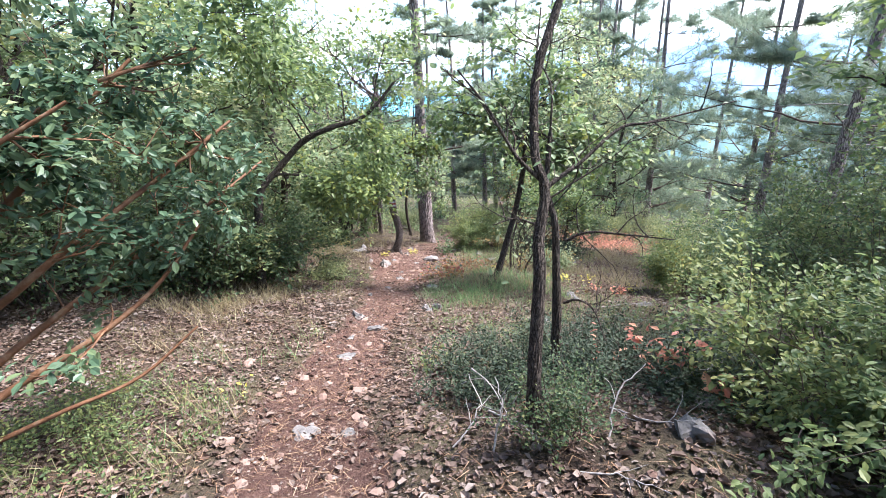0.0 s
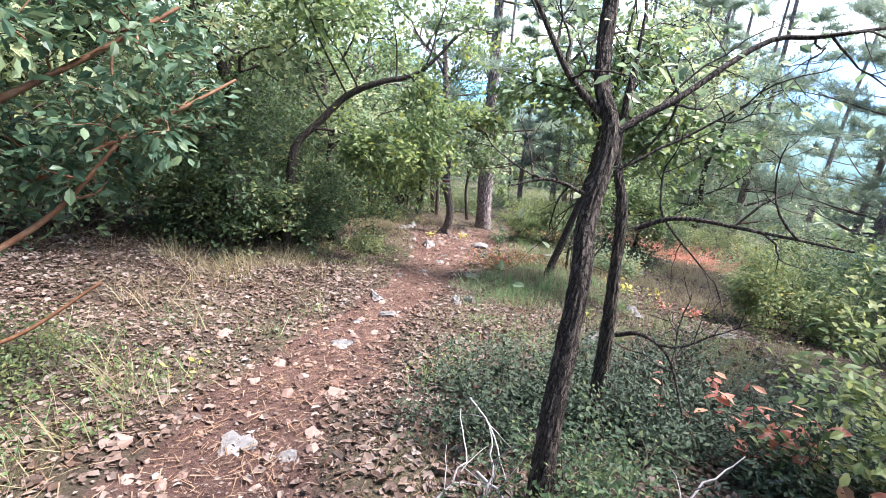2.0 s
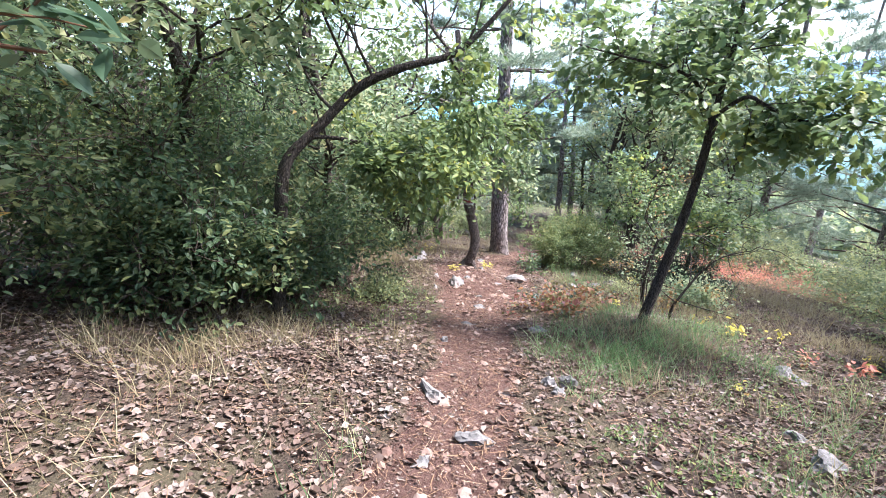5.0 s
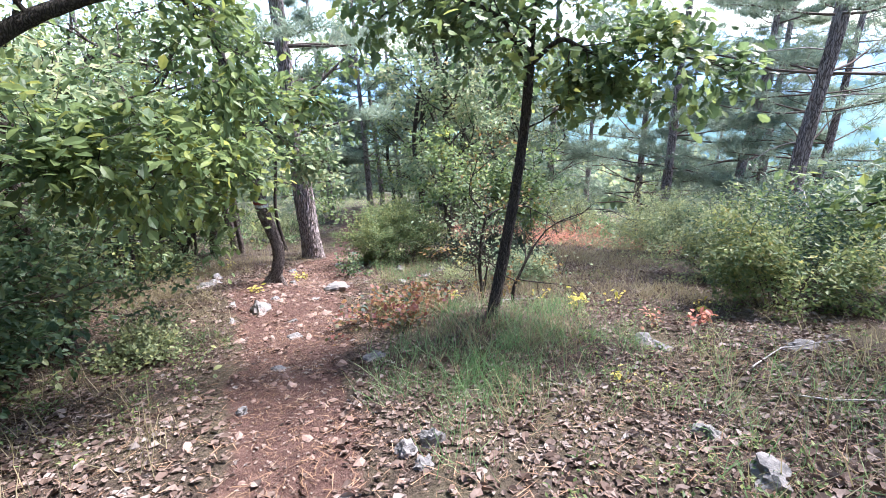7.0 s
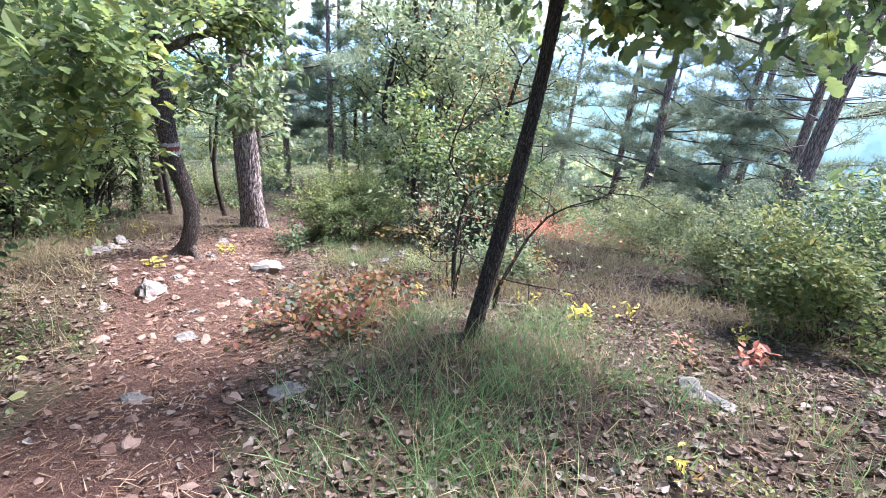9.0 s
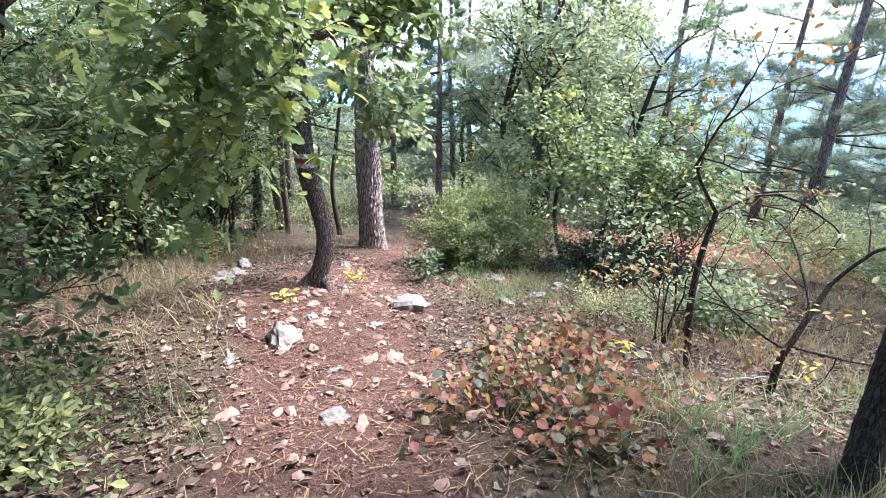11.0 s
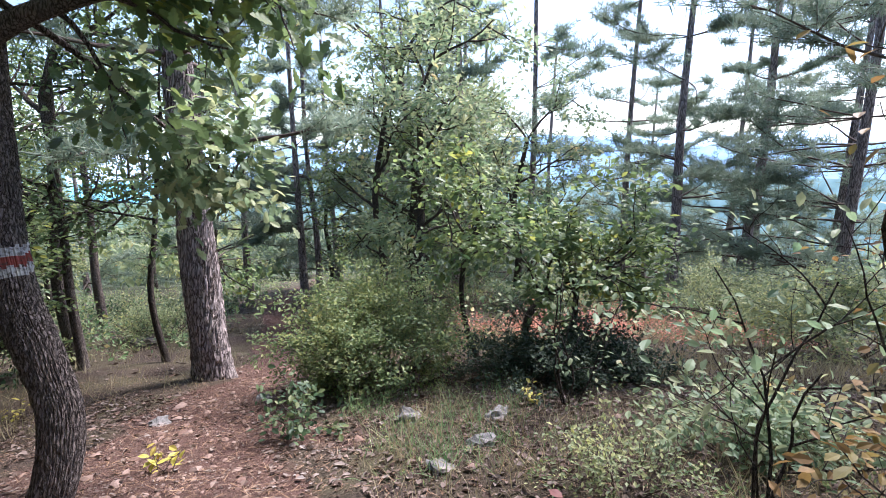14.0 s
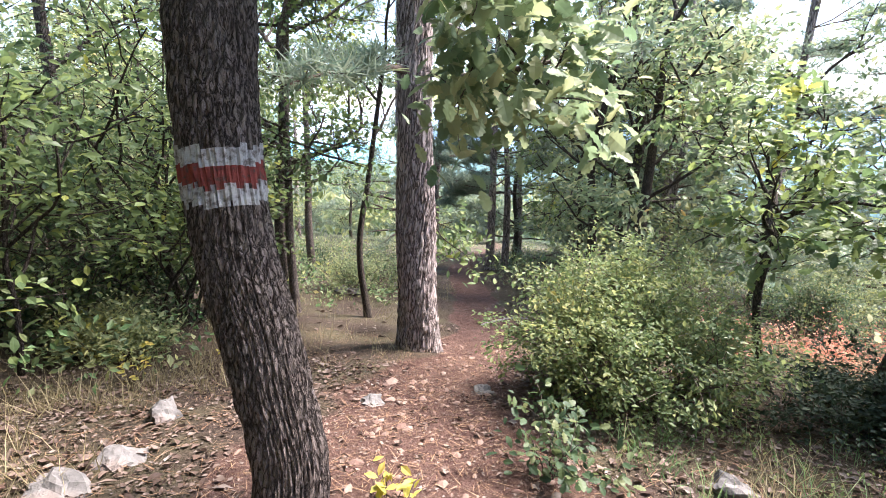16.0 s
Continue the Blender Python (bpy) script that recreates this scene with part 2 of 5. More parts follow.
PINE_BARK = bark_mat("pine_bark", (0.035, 0.022, 0.018), (0.50, 0.44, 0.42), (0.31, 0.225, 0.20), (10, 10, 2.0))
TWIG = plain_mat("twig_bark", [(0.3, (0.05, 0.036, 0.028)), (0.7, (0.14, 0.105, 0.085))], 30, 0.9, 0.3, 0.004)
ARBUTUS_BARK = plain_mat("red_smooth_bark", [(0.3, (0.075, 0.036, 0.02)), (0.5, (0.15, 0.072, 0.036)), (0.7, (0.24, 0.155, 0.095))], 14, 0.6, 0.35, 0.006)
DEADWOOD = plain_mat("dead_wood", [(0.3, (0.16, 0.14, 0.13)), (0.7, (0.42, 0.39, 0.37))], 30, 0.9, 0.4, 0.004)
ROCK = rock_mat("limestone")
PEBBLE = plain_mat("pebble", [(0.25, (0.13, 0.078, 0.06)), (0.6, (0.21, 0.14, 0.11)), (0.9, (0.25, 0.18, 0.15))], 12, 0.9, 0.4, 0.006, 0.6)
FLOOR = ground_mat()
PAINT_WHITE = plain_mat("white_paint", [(0.38, (0.16, 0.14, 0.125)), (0.50, (0.38, 0.365, 0.35)), (0.8, (0.54, 0.53, 0.52))], 60, 0.75, 0.7, 0.006)
PAINT_RED = plain_mat("red_paint", [(0.36, (0.09, 0.05, 0.04)), (0.50, (0.21, 0.045, 0.035)), (0.8, (0.29, 0.065, 0.05))], 60, 0.75, 0.7, 0.006)
# distance haze is mixed into the slope colours; slopes and sea also glow
NEAR_RIDGE = glowing_backdrop_mat("hazed_woods", (0.11, 0.20, 0.21), (0.20, 0.31, 0.30), 0.035, 0.22)
MID_RIDGE = glowing_backdrop_mat("hazy_slope", (0.15, 0.28, 0.46), (0.23, 0.37, 0.54), 0.010, 0.22)
FAR_RIDGE = glowing_backdrop_mat("haze_blue_ridge", (0.38, 0.54, 0.72), (0.46, 0.62, 0.78), 0.004, 0.30)
WATER = glowing_backdrop_mat("turquoise_sea", (0.10, 0.42, 0.68), (0.16, 0.50, 0.74), 0.004, 0.42)


# ---- mesh helpers ----
def mesh_np(name, verts, faces, smooth=False):
    """A mesh from an array of places and a list of face arrays, each of one side count."""
    me = bpy.data.meshes.new(name)
    verts = np.ascontiguousarray(verts, np.float32).reshape(-1, 3)
    faces = [np.asarray(f, np.int32) for f in faces if len(f)]
    me.vertices.add(len(verts))
    me.vertices.foreach_set("co", verts.ravel())
    loops = np.concatenate([f.ravel() for f in faces])
    counts = np.concatenate([np.full(len(f), f.shape[1], np.int32) for f in faces])
    me.loops.add(len(loops))
    me.loops.foreach_set("vertex_index", loops)
    me.polygons.add(len(counts))
    me.polygons.foreach_set("loop_start", np.concatenate([[0], np.cumsum(counts)[:-1]]).astype(np.int32))
    me.update(calc_edges=True)
    me.polygons.foreach_set("use_smooth", np.full(len(counts), smooth))
    me.update()
    return me


class Heap:
    """Gathers pieces of geometry for one mesh."""

    def __init__(self):
        self.v, self.f, self.n = [], {3: [], 4: []}, 0

    def add(self, v, f):
        f = np.asarray(f)
        self.v.append(np.asarray(v).reshape(-1, 3))
        self.f[f.shape[1]].append(f + self.n)
        self.n += len(self.v[-1])

    def mesh(self, name, smooth=False):
        return mesh_np(name, np.concatenate(self.v), [np.concatenate(f) for f in self.f.values() if f], smooth)


def thing(name, place, label, category, group="", kind=""):
    ob = new(name)
    ob.location = place
    ob.empty_display_size = 0.1
    return tagged(ob, label, category, group, kind)


def part(name, me, material, parent, label=""):
    """A mesh in world places, hung under its thing."""
    ob = new(name, me)
    if not me.materials:
        me.materials.append(material)
    if parent is not None:
        origin = Vector(parent.location) if parent.parent is None else Vector(parent.location) + Vector(parent.parent.location)
        me.transform(Matrix.Translation(-origin))
        ob.parent = parent
    return tagged(ob, label)


def single(name, me, material, label, category, group="", kind=""):
    ob = new(name, me)
    me.materials.append(material)
    return tagged(ob, label, category, group, kind)


def curve(pts, n):
    """A smooth line through a few places."""
    p = np.asarray(pts, float)
    p = np.vstack([2 * p[0] - p[1], p, 2 * p[-1] - p[-2]])
    out = []
    for s in np.linspace(0, len(p) - 3 - 1e-6, n):
        i, u = int(s), s - int(s)
        a, b, c, d = p[i:i + 4]
        out.append(0.5 * (2 * b + (c - a) * u + (2 * a - 5 * b + 4 * c - d) * u * u + (3 * b - 3 * c + d - a) * u ** 3))
    return np.array(out)


def tube(heap, pts, radii, sides=6, furrows=0, depth=0.0, seed=0, flare=0.0):
    """A tapered round stem along a line; furrows: bark ridges that run along it."""
    pts, radii = np.asarray(pts, float), np.asarray(radii, float)
    n = len(pts)
    tan = np.gradient(pts, axis=0)
    tan /= np.linalg.norm(tan, axis=1, keepdims=True) + 1e-9
    ref = np.array([1.0, 0, 0]) if abs(tan[0][0]) < 0.8 else np.array([0, 1.0, 0])
    us = []
    for t in tan:
        ref = ref - t * (ref @ t)
        ref = ref / (np.linalg.norm(ref) + 1e-9)
        us.append(ref)
    u = np.array(us)
    w = np.cross(tan, u)
    th = np.arange(sides) * 2 * np.pi / sides
    r = np.repeat(radii[:, None], sides, 1)
    if furrows:
        g = np.random.default_rng(seed)
        along = np.concatenate([[0], np.cumsum(np.linalg.norm(np.diff(pts, axis=0), axis=1))])[:, None]
        f = 0
        for k, a in ((furrows, 1.0), (furrows * 1.62, 0.6)):
            k = int(round(k))
            ph = sum(g.uniform(0.5, 1.4) * np.sin(along * g.uniform(3, 22) + g.uniform(0, 6) + th[None] * g.integers(1, 4)) for _ in range(4))
            f = f + a * (np.abs(np.sin(k * th[None] / 2 + ph)) - 0.6)
        f = f + 0.5 * np.sin(along * 55 + 4 * np.sin(3 * th[None] + along * 7)) * np.sin(th[None] * 5 + along * 3)
        r = r + depth * f + radii[:, None] * 0.05 * np.sin(2 * th[None] + along * 3 + seed)
    if flare:
        along = np.concatenate([[0], np.cumsum(np.linalg.norm(np.diff(pts, axis=0), axis=1))])[:, None]
        r = r + flare * np.exp(-along / 0.16) * (0.6 + 0.5 * np.sin(th[None] * 4 + seed))
    v = pts[:, None] + r[..., None] * (np.cos(th)[None, :, None] * u[:, None] + np.sin(th)[None, :, None] * w[:, None])
    i = np.arange(n - 1)[:, None] * sides
    j = np.arange(sides)[None]
    k = (j + 1) % sides
    f = np.stack([i + j, i + k, i + sides + k, i + sides + j], -1).reshape(-1, 4)
    heap.add(v, f)


def rows_of(a):
    return a / (np.linalg.norm(a, axis=-1, keepdims=True) + 1e-9)


# Leaf outlines, from stalk (0) to tip (1); z bends the blade.
LEAF_SMALL = (np.array([(0, 0, 0), (0.5, 0.27, 0.07), (1, 0, -0.06), (0.5, -0.27, 0.07)]), np.array([(0, 1, 2), (0, 2, 3)]))
LEAF_OVAL = (np.array([(0, 0, 0), (0.28, 0.2, 0.05), (0.65, 0.25, 0.05), (1, 0, -0.08), (0.65, -0.25, 0.05), (0.28, -0.2, 0.05), (0.45, 0, 0)]),
             np.array([(0, 6, 1), (1, 6, 2), (2, 6, 3), (3, 6, 4), (4, 6, 5), (5, 6, 0)])[:, ::-1])
LEAF_ROUND = (LEAF_OVAL[0] * (1, 1.5, 0.5), LEAF_OVAL[1])
_x = np.array([0.0, 0.16, 0.25, 0.36, 0.46, 0.60, 0.70, 0.86, 1.0])
_y = np.array([0.02, 0.18, 0.13, 0.30, 0.21, 0.34, 0.22, 0.20, 0.0])
_o = np.concatenate([np.stack([_x, s * _y, 0.05 * abs(s) * np.sin(np.pi * _x) - 0.12 * _x ** 2], 1) for s in (1, 0, -1)])
LEAF_OAK = (_o, np.array([q for a in (0, 9) for i in range(8) for q in ((a + i, a + 9 + i, a + 9 + i + 1), (a + i, a + 10 + i, a + i + 1))])[:, ::-1])
RAGGED = []
for _k in range(12):
    _r = np.random.default_rng(40 + _k)
    _m = np.array([(0, 0, 0), (0.28, 0.22, 0.1), (0.66, 0.26, 0.14), (1, 0.03, 0.05), (0.7, -0.25, 0.05), (0.3, -0.2, 0.12), (0.5, 0, -0.02)])
    RAGGED.append((_m * (1, _r.uniform(0.6, 1.5), _r.uniform(0.5, 2.2)) + _r.normal(0, 0.058, (7, 3)), LEAF_OVAL[1]))
LEAF_CURL = (np.array([(0, 0, 0), (0.3, 0.24, 0.10), (0.7, 0.27, 0.16), (1, 0.03, 0.05), (0.7, -0.25, 0.05), (0.3, -0.22, 0.12), (0.5, 0, -0.02)]), LEAF_OVAL[1])
_g = np.random.default_rng(5)
_d = rows_of(_g.normal(size=(6, 3)) + (1.1, 0, 0.35))
_s = rows_of(np.cross(_d, _g.normal(size=(6, 3)))) * 0.045
NEEDLES = (np.stack([-_s + _d * 0.05, _s + _d * 0.05, _d], 1).reshape(-1, 3), np.arange(18).reshape(6, 3))
BLADE = (np.array([(-0.013, 0, 0), (0.013, 0, 0), (-0.009, 0.07, 0.5), (0.009, 0.07, 0.5), (0, 0.26, 0.95)]), np.array([(0, 1, 3), (0, 3, 2), (2, 3, 4)]))


def leaves(heap, shape, at, way, up, size):
    """One leaf at each place: way is where its tip points, up its upper face."""
    v, f = shape
    way = rows_of(way)
    side = rows_of(np.cross(up, way))
    nrm = np.cross(way, side)
    size = np.asarray(size)[:, None, None]
    out = at[:, None] + size * (v[None, :, :1] * way[:, None] + v[None, :, 1:2] * side[:, None] + v[None, :, 2:] * nrm[:, None])
    heap.add(out, (f[None] + (np.arange(len(at)) * len(v))[:, None, None]).reshape(-1, 3))


# ---- terrain ----
TRAIL_Y = (-6, 0, 1.85, 4.0, 5.0, 7.5, 10.4, 12.5, 14.5, 16.0, 18.0, 22.0, 27.0, 32.0, 45.0)
TRAIL_X = (0.9, -0.15, -1.15, -1.84, -1.80, -2.15, -2.65, -2.95, -2.75, -2.30, -2.15, -2.3, -2.6, -2.2, 0.0)
TRAIL_W = (0.5, 0.5, 0.47, 0.45, 0.39, 0.43, 0.75, 1.10, 0.90, 0.60, 0.50, 0.45, 0.45, 0.45, 0.45)
MOUNDS = ((0.9, 2.4, 0.42, 0.85), (-0.3, 8.5, 0.26, 0.7), (-3.3, 11.3, 0.33, 0.85), (-4.5, 13.2, 0.12, 1.0), (-6.0, 6.0, 0.2, 1.6), (1.2, 14.2, 0.1, 0.9))


def soft_step(v, w=1.5):
    v = np.asarray(v, float)
    return w * np.logaddexp(0, v / w)


def wave(x, y, f, s):
    return (np.sin(x * f + 1.3 * s) * np.cos(y * f * 0.9 + 2.1 * s) + np.sin((x * 0.6 + y * 0.8) * f * 1.7 + s) * 0.6 + np.sin((x * 0.8 - y * 0.6) * f * 2.9 + 3 * s) * 0.3)


def trodden(x, y):
    """1 on the trail, 0 off it."""
    d = np.abs(x - np.interp(y, TRAIL_Y, TRAIL_X)) / (np.interp(y, TRAIL_Y, TRAIL_W) * (1 + 0.22 * wave(x, y, 3.1, 2.0)))
    return 1 / (1 + np.exp(np.clip((d - 1) * 7, -60, 60)))


def land(x, y):
    """Height of the ground."""
    x, y = np.asarray(x, float), np.asarray(y, float)
    z = -0.202 - 0.280 * y + 0.054 * soft_step(y - 13.0) - 0.015 * np.clip(x + 1.5, -40, 40) - 0.20 * soft_step(x - 4.5) + 0.10 * soft_step(-x - 14)
    z = -95 * (1 - np.exp(np.minimum(z, 0) / 95)) + np.maximum(z, 0)
    for mx, my, a, s in MOUNDS:
        z = z + a * np.exp(-((x - mx) ** 2 + (y - my) ** 2) / (2 * s * s))
    near = np.exp(-((x + 1) ** 2 + (y - 9) ** 2) / 900.0)
    return z + near * (0.035 * wave(x, y, 1.1, 1.0) + 0.014 * wave(x, y, 4.3, 4.0)) - 0.055 * near * trodden(x, y)


def on(x, y, up=0.0):
    return Vector((x, y, float(land(x, y)) + up))


def spread(lo, hi, step, reach):
    a, out, s = hi, [], step
    while a < reach:
        s *= 1.18
        a += s
        out.append(a)
    b, low, s = lo, [], step
    while b > -reach:
        s *= 1.18
        b -= s
        low.append(b)
    return np.array(low[::-1] + list(np.arange(lo, hi + 1e-6, step)) + out)


gx, gy = spread(-6.5, 4.5, 0.07, 3500), spread(-0.5, 19.0, 0.07, 3500)
X, Y = np.meshgrid(gx, gy)
nx, ny = len(gx), len(gy)
i, j = np.meshgrid(np.arange(nx - 1), np.arange(ny - 1))
a = (j * nx + i).ravel()
ground_mesh = mesh_np("ground", np.stack([X, Y, land(X, Y)], -1), [np.stack([a, a + 1, a + nx + 1, a + nx], 1)], True)
for key, value in (("trodden", trodden(X, Y)), ("distance", 1 / (1 + np.exp(-(np.hypot(X + 1, Y - 9) - 45) / 8)))):
    ground_mesh.attributes.new(key, "FLOAT", "POINT").data.foreach_set("value", np.ascontiguousarray(value, np.float32).ravel())
ground = single("ground", ground_mesh, FLOOR, "forest floor with a reddish earth trail", "ground", kind="structure")


def ridge(name, material, radius, from_deg, to_deg, foot, crest, seed, label):
    """A wooded mountain side, bent round the view at a distance."""
    n, m = 240, 14
    g = np.random.default_rng(seed)
    ang = np.radians(np.linspace(from_deg, to_deg, n))
    top = crest + sum(g.uniform(0.3, 1) * radius * 0.016 / k ** 0.8 * np.sin(ang * k * 6 + g.uniform(0, 6)) for k in range(1, 9))
    rough = g.normal(size=(m, n)) * radius * 0.0018
    k = np.linspace(0, 1, m)[:, None]
    rad = radius * (1 + 0.35 * k) + rough * 4
    z = foot + (top[None] - foot) * k ** 0.8 + rough
    v = np.stack([np.sin(ang)[None] * rad, np.cos(ang)[None] * rad, z], -1)
    i, j = np.meshgrid(np.arange(n - 1), np.arange(m - 1))
    a = (j * n + i).ravel()
    return single(name, mesh_np(name, v, [np.stack([a, a + 1, a + n + 1, a + n], 1)], True), material, label, "mountain", kind="structure")


# slopes painted bluer and paler with distance, in place of haze
ridge("backdrop_near", NEAR_RIDGE, 260, -9, 125, -110, -20, 3, "wooded slope across the valley, tinted with painted haze")
# this slope is added as a luminous background behind the left trunks
ridge("backdrop_left", NEAR_RIDGE, 300, -120, -20, -110, 5, 4, "glowing slope beyond the forest, for bright haze between trunks")
ridge("backdrop_mid", MID_RIDGE, 700, -4, 130, -140, 14, 5, "mountain side with blue-green haze painted in its colour")
ridge("backdrop_far", FAR_RIDGE, 1900, -60, 150, -150, 92, 8, "mountain ridge painted pale blue for distance haze")
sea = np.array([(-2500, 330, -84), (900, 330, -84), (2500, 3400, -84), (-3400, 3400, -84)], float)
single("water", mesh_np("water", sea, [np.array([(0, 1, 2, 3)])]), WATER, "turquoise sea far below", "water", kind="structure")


# ---- plants ----
def wander(g, p, d, length, n, wig=0.25, lift=0.0):
    """A line that strays from its direction as a branch does."""
    p, d = np.array(p, float), np.array(d, float)
    d /= np.linalg.norm(d)
    out = [p.copy()]
    for _ in range(n):
        d = d + g.normal(0, wig, 3) * 0.6 + np.array((0, 0, lift))
        d /= np.linalg.norm(d)
        p = p + d * length / n
        out.append(p.copy())
    return np.array(out)


def sprout(g, heap, tips, p, d, length, r, level, wig=0.28, lift=0.03, kids=4, sides=5, own=None):
    """A branch with its lesser branches; the ends of the least go to tips as (place, direction)."""
    line = wander(g, p, d, length, 7 if level else 5, wig, lift)
    tube(heap, line, np.linspace(r, r * 0.35, len(line)), sides)
    if level == 0:
        for k in range(1, len(line)):
            tips.append((line[k], line[k] - line[k - 1]))
        return
    for k in range(kids):
        u = 0.25 + 0.75 * (k + g.uniform(0, 0.9)) / kids
        i = min(int(u * (len(line) - 1)), len(line) - 2)
        q = line[i] + (line[i + 1] - line[i]) * (u * (len(line) - 1) - i)
        t = rows_of(line[i + 1] - line[i])
        side = rows_of(np.cross(t, g.normal(size=3)))
        if own is not None:
            own.append(Heap())
        sprout(g, heap if own is None else own[-1], tips, q, t * g.uniform(0.4, 0.9) + side * g.uniform(0.6, 1.0), length * g.uniform(0.4, 0.65), r * 0.5, level - 1, wig, lift, max(kids - 1, 2), max(sides - 1, 3))


def foliate(g, heap, tips, shape, per, spread_, size, droop=0.25, flat=0.9):
    """Leaves round the twig ends."""
    if not tips:
        return
    p = np.array([t[0] for t in tips])
    d = rows_of(np.array([t[1] for t in tips]))
    k = np.repeat(np.arange(len(p)), per)
    n = len(k)
    at = p[k] + g.normal(0, spread_, (n, 3)) * (1, 1, 0.7)
    way = d[k] * 0.7 + g.normal(0, 0.75, (n, 3)) * (1, 1, 0.55) - (0, 0, droop)
    up = g.normal(0, 1 - flat + 0.35, (n, 3)) + (0, 0, 1)
    leaves(heap, shape, at, way, up, size * g.uniform(0.6, 1.25, n))


def broad_tree(name, trunk, r0, r1, limbs, label, seed, bark=OAK_BARK, leaf=OAK_GREEN, shape=LEAF_OVAL, per=7, size=0.085, spread_=0.11,
               sides=16, rings=26, furrows=0, depth=0.0, flare=0.03, group="", category="tree", wig=0.28, level=2, kids=4, radii=None, split=True):
    """A broadleaved tree: trunk line (places), radii at foot and top, limbs as (share of the trunk or place, direction, length, radius)."""
    g = np.random.default_rng(seed)
    tr = thing(name, trunk[0], label, category, group)
    line = curve(trunk, rings)
    h = Heap()
    tube(h, line, np.linspace(r0, r1, rings) if radii is None else radii, sides, furrows, depth, seed, flare)
    part("trunk", h.mesh("trunk", not furrows), bark, tr)
    tips = []
    for s, d, length, r in limbs:
        h = Heap()
        i = min(int(s * (rings - 1)), rings - 1)
        own = [] if split else None
        sprout(g, h, tips, line[i], d, length, r, level, wig, 0.03, kids, 5, own)
        limb = part("limb", h.mesh("limb", True), bark, tr)
        for b in own or ():
            part("branch", b.mesh("branch", True), bark, limb)
    if per and tips:
        h = Heap()
        foliate(g, h, tips, shape, per, spread_, size)
        part("crown", h.mesh("crown"), leaf, tr)
    return tr


def bent_limb(tr, name, pts, r0, r1, bark, seed, twigs=0, leaf=None, shape=LEAF_OVAL, per=8, size=0.085, spread_=0.12, length=0.6, level=1, label="", sides=9, start=0.25):
    """A limb along given places, with its own twigs and leaves."""
    g = np.random.default_rng(seed)
    line = curve(pts, 22)
    h = Heap()
    tube(h, line, np.linspace(r0, r1, 22), sides)
    tips, own = [], []
    for k in range(twigs):
        own.append(Heap())
        i = int(g.uniform(start, 1) * 20)
        t = rows_of(line[i + 1] - line[i])
        sprout(g, own[-1], tips, line[i], t * 0.5 + rows_of(g.normal(size=3)) + (0, 0, 0.1), length * g.uniform(0.5, 1.2), r1 * 0.7 + 0.002, level, 0.3, 0.02, 3, 4)
    limb = part(name, h.mesh(name, True), bark, tr, label)
    for b in own:
        part("twig", b.mesh("twig", True), bark, limb)
    if leaf is not None and tips:
        h = Heap()
        foliate(g, h, tips, shape, per, spread_, size)
        part("foliage", h.mesh("foliage"), leaf, tr)
    return limb


